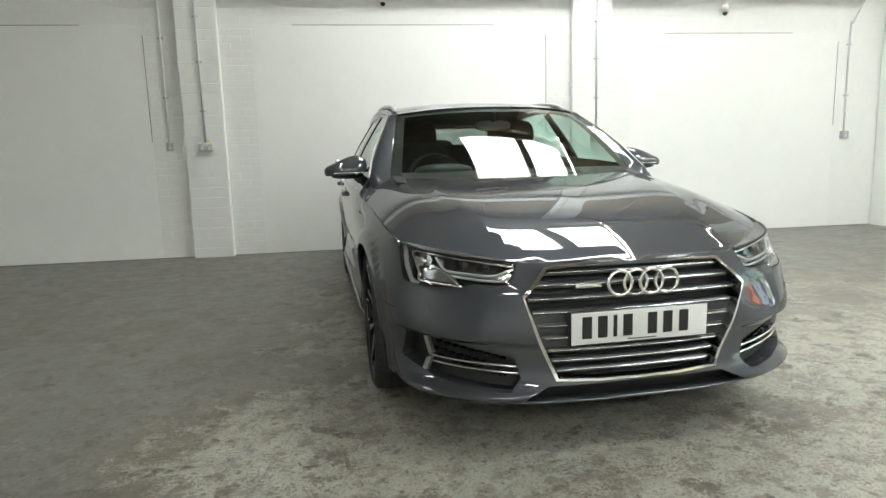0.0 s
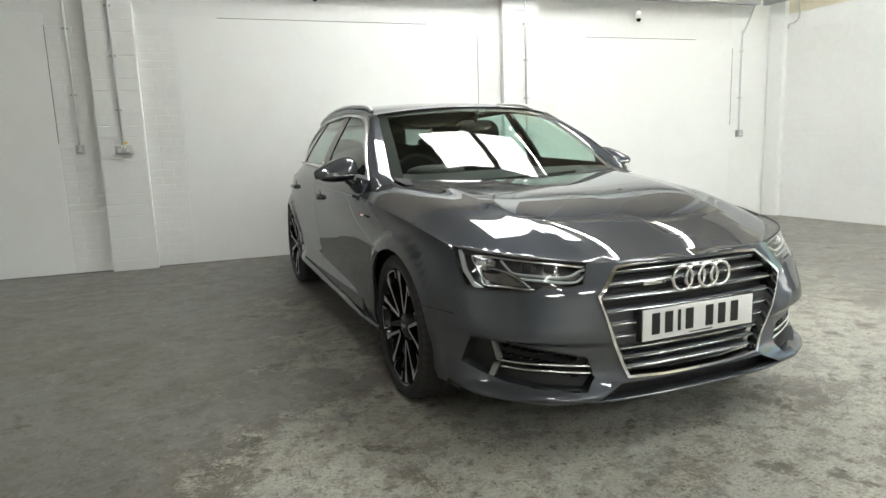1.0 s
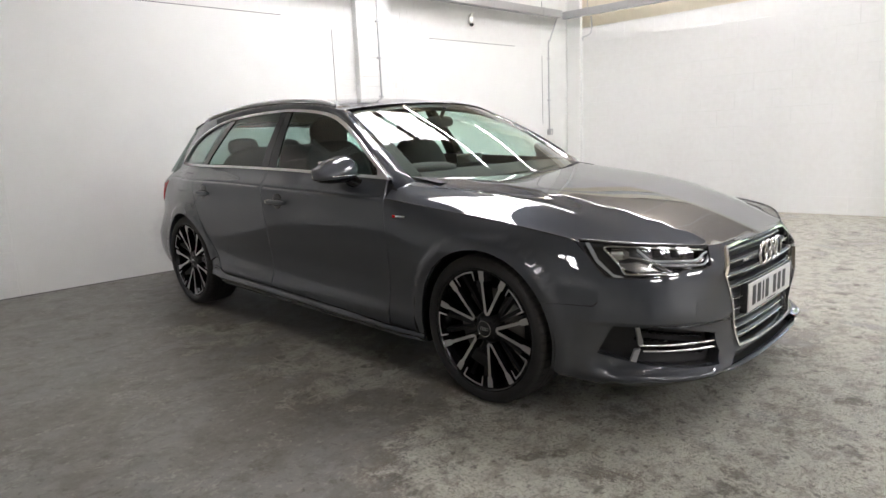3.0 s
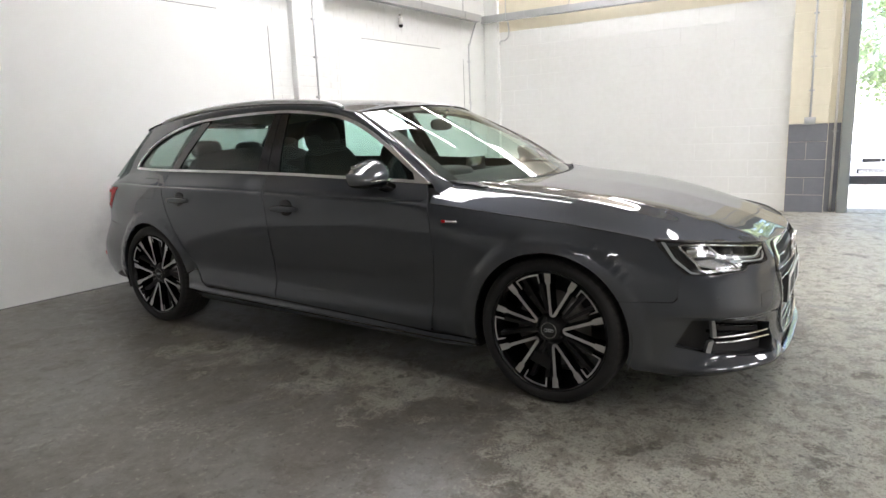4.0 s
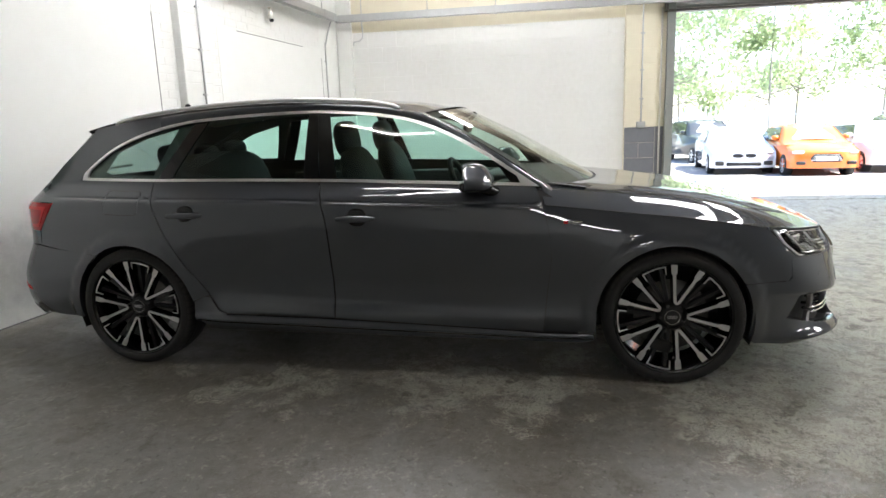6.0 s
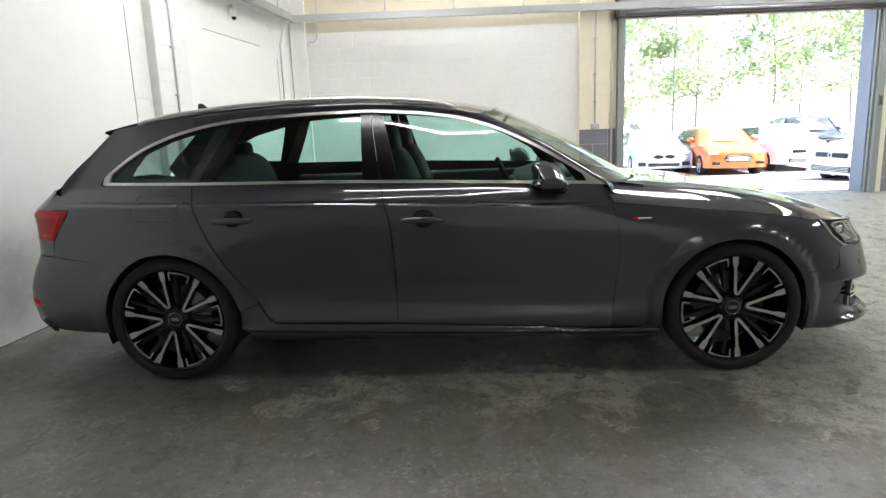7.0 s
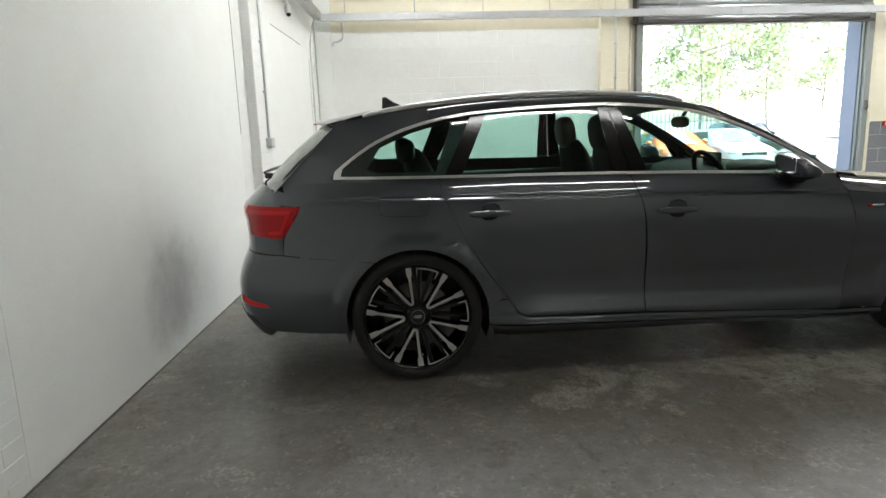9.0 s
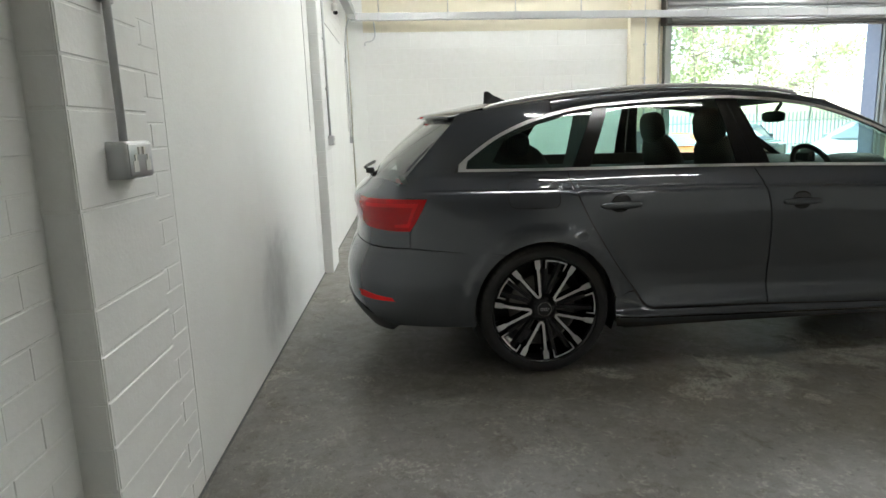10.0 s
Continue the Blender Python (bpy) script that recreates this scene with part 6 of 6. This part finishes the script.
for mat_, pier_, x0, x1, n in ((white_block, pier_a, .037, .443, 1), (white_block, pier_b, 4.267, 4.718, 2)):
    # one block spans the pier; courses of uneven height, as they were laid
    rnd, z = random.Random(n), 0.0
    while z < 2.92:
        h = rnd.choice((.108, .108, .216))
        me = piece_mesh("block", x1 - x0 - .002, h - .004, .012, mat_)
        ob = new("block", me)
        ob.matrix_local = pose((x0 + x1) / 2, PIER_Y + .004 + .012 - rnd.uniform(.0012, .0034), z + h / 2)
        ob.parent = pier_
        me = piece_mesh("block", .078, h - .004, .012, mat_)
        ob = new("block", me)
        ob.matrix_local = pose(x0 - .002 + .012 - rnd.uniform(.0006, .002), PIER_Y / 2 + .002, z + h / 2, 0, 0, -90)
        ob.parent = pier_
        z += h
lay(wall_back, "brick", -.304, .031, .0, 2.40, WALL_Y, .075, .225, white_block, 0, .0014, 4)
lay(wall_back, "brick", .449, .794, .0, 2.40, WALL_Y, .075, .225, white_block, 0, .0014, 5)
lay(wall_back, "brick", 3.986, 4.261, .0, 2.40, WALL_Y, .075, .225, white_block, 0, .0014, 6)
lay(wall_back, "brick", 4.724, 4.994, .0, 2.40, WALL_Y, .075, .225, white_block, 0, .0014, 7)
lay(wall_side, "block", 3.495, 7.52, .0, 2.64, WALL_X, .220, .445, white_block, 90, .0030, 8)
lay(pier_c, "block", 3.062, 3.488, .0, 1.10, PIER_X + .004, .220, .446, grey_band, 90, .0024, 9)
lay(pier_c, "block", 3.062, 3.488, 1.10, 2.64, PIER_X + .004, .220, .446, cream_wall, 90, .0024, 10)
lay(wall_side2, "block", -4.0, -1.13, .0, 1.10, WALL_X, .220, .445, grey_band, 90, .0024, 11)
lay(wall_side2, "block", -4.0, -1.13, 1.10, 2.64, WALL_X, .220, .445, cream_wall, 90, .0024, 12)
lay(jamb, "brick", -1.115, -.868, .0, 2.70, 6.84, .075, .225, blue_jamb, 90, .0024, 13)


def courses(parent, x0, x1, z0, rows, course=.075, length=.225, proud=.0016, seed=20):
    """Brick courses too far up to be picked apart, in one mesh."""
    rnd = random.Random(seed)
    geos = []
    for r in range(rows):
        z, a = z0 + r * course, x0 - (length / 2 if r % 2 else 0)
        while a < x1 - .01:
            lo, hi = max(a, x0), min(a + length, x1)
            a += length
            if hi - lo > .03:
                geos.append(block(lo + .0015, hi - .0015, -proud - rnd.uniform(0, .0009), .004, z + .0015, z + course - .0015))
    ob = part("brickwork", joined(*geos), white_block, parent, "white painted brick courses", smooth=False)
    ob["kind"] = "stuff"


courses(wall_back, -2.6, .031, 2.445, 6, seed=21)
courses(wall_back, .449, 4.261, 2.445, 6, seed=22)
courses(wall_back, 4.724, 7.60, 2.37, 7, seed=23)
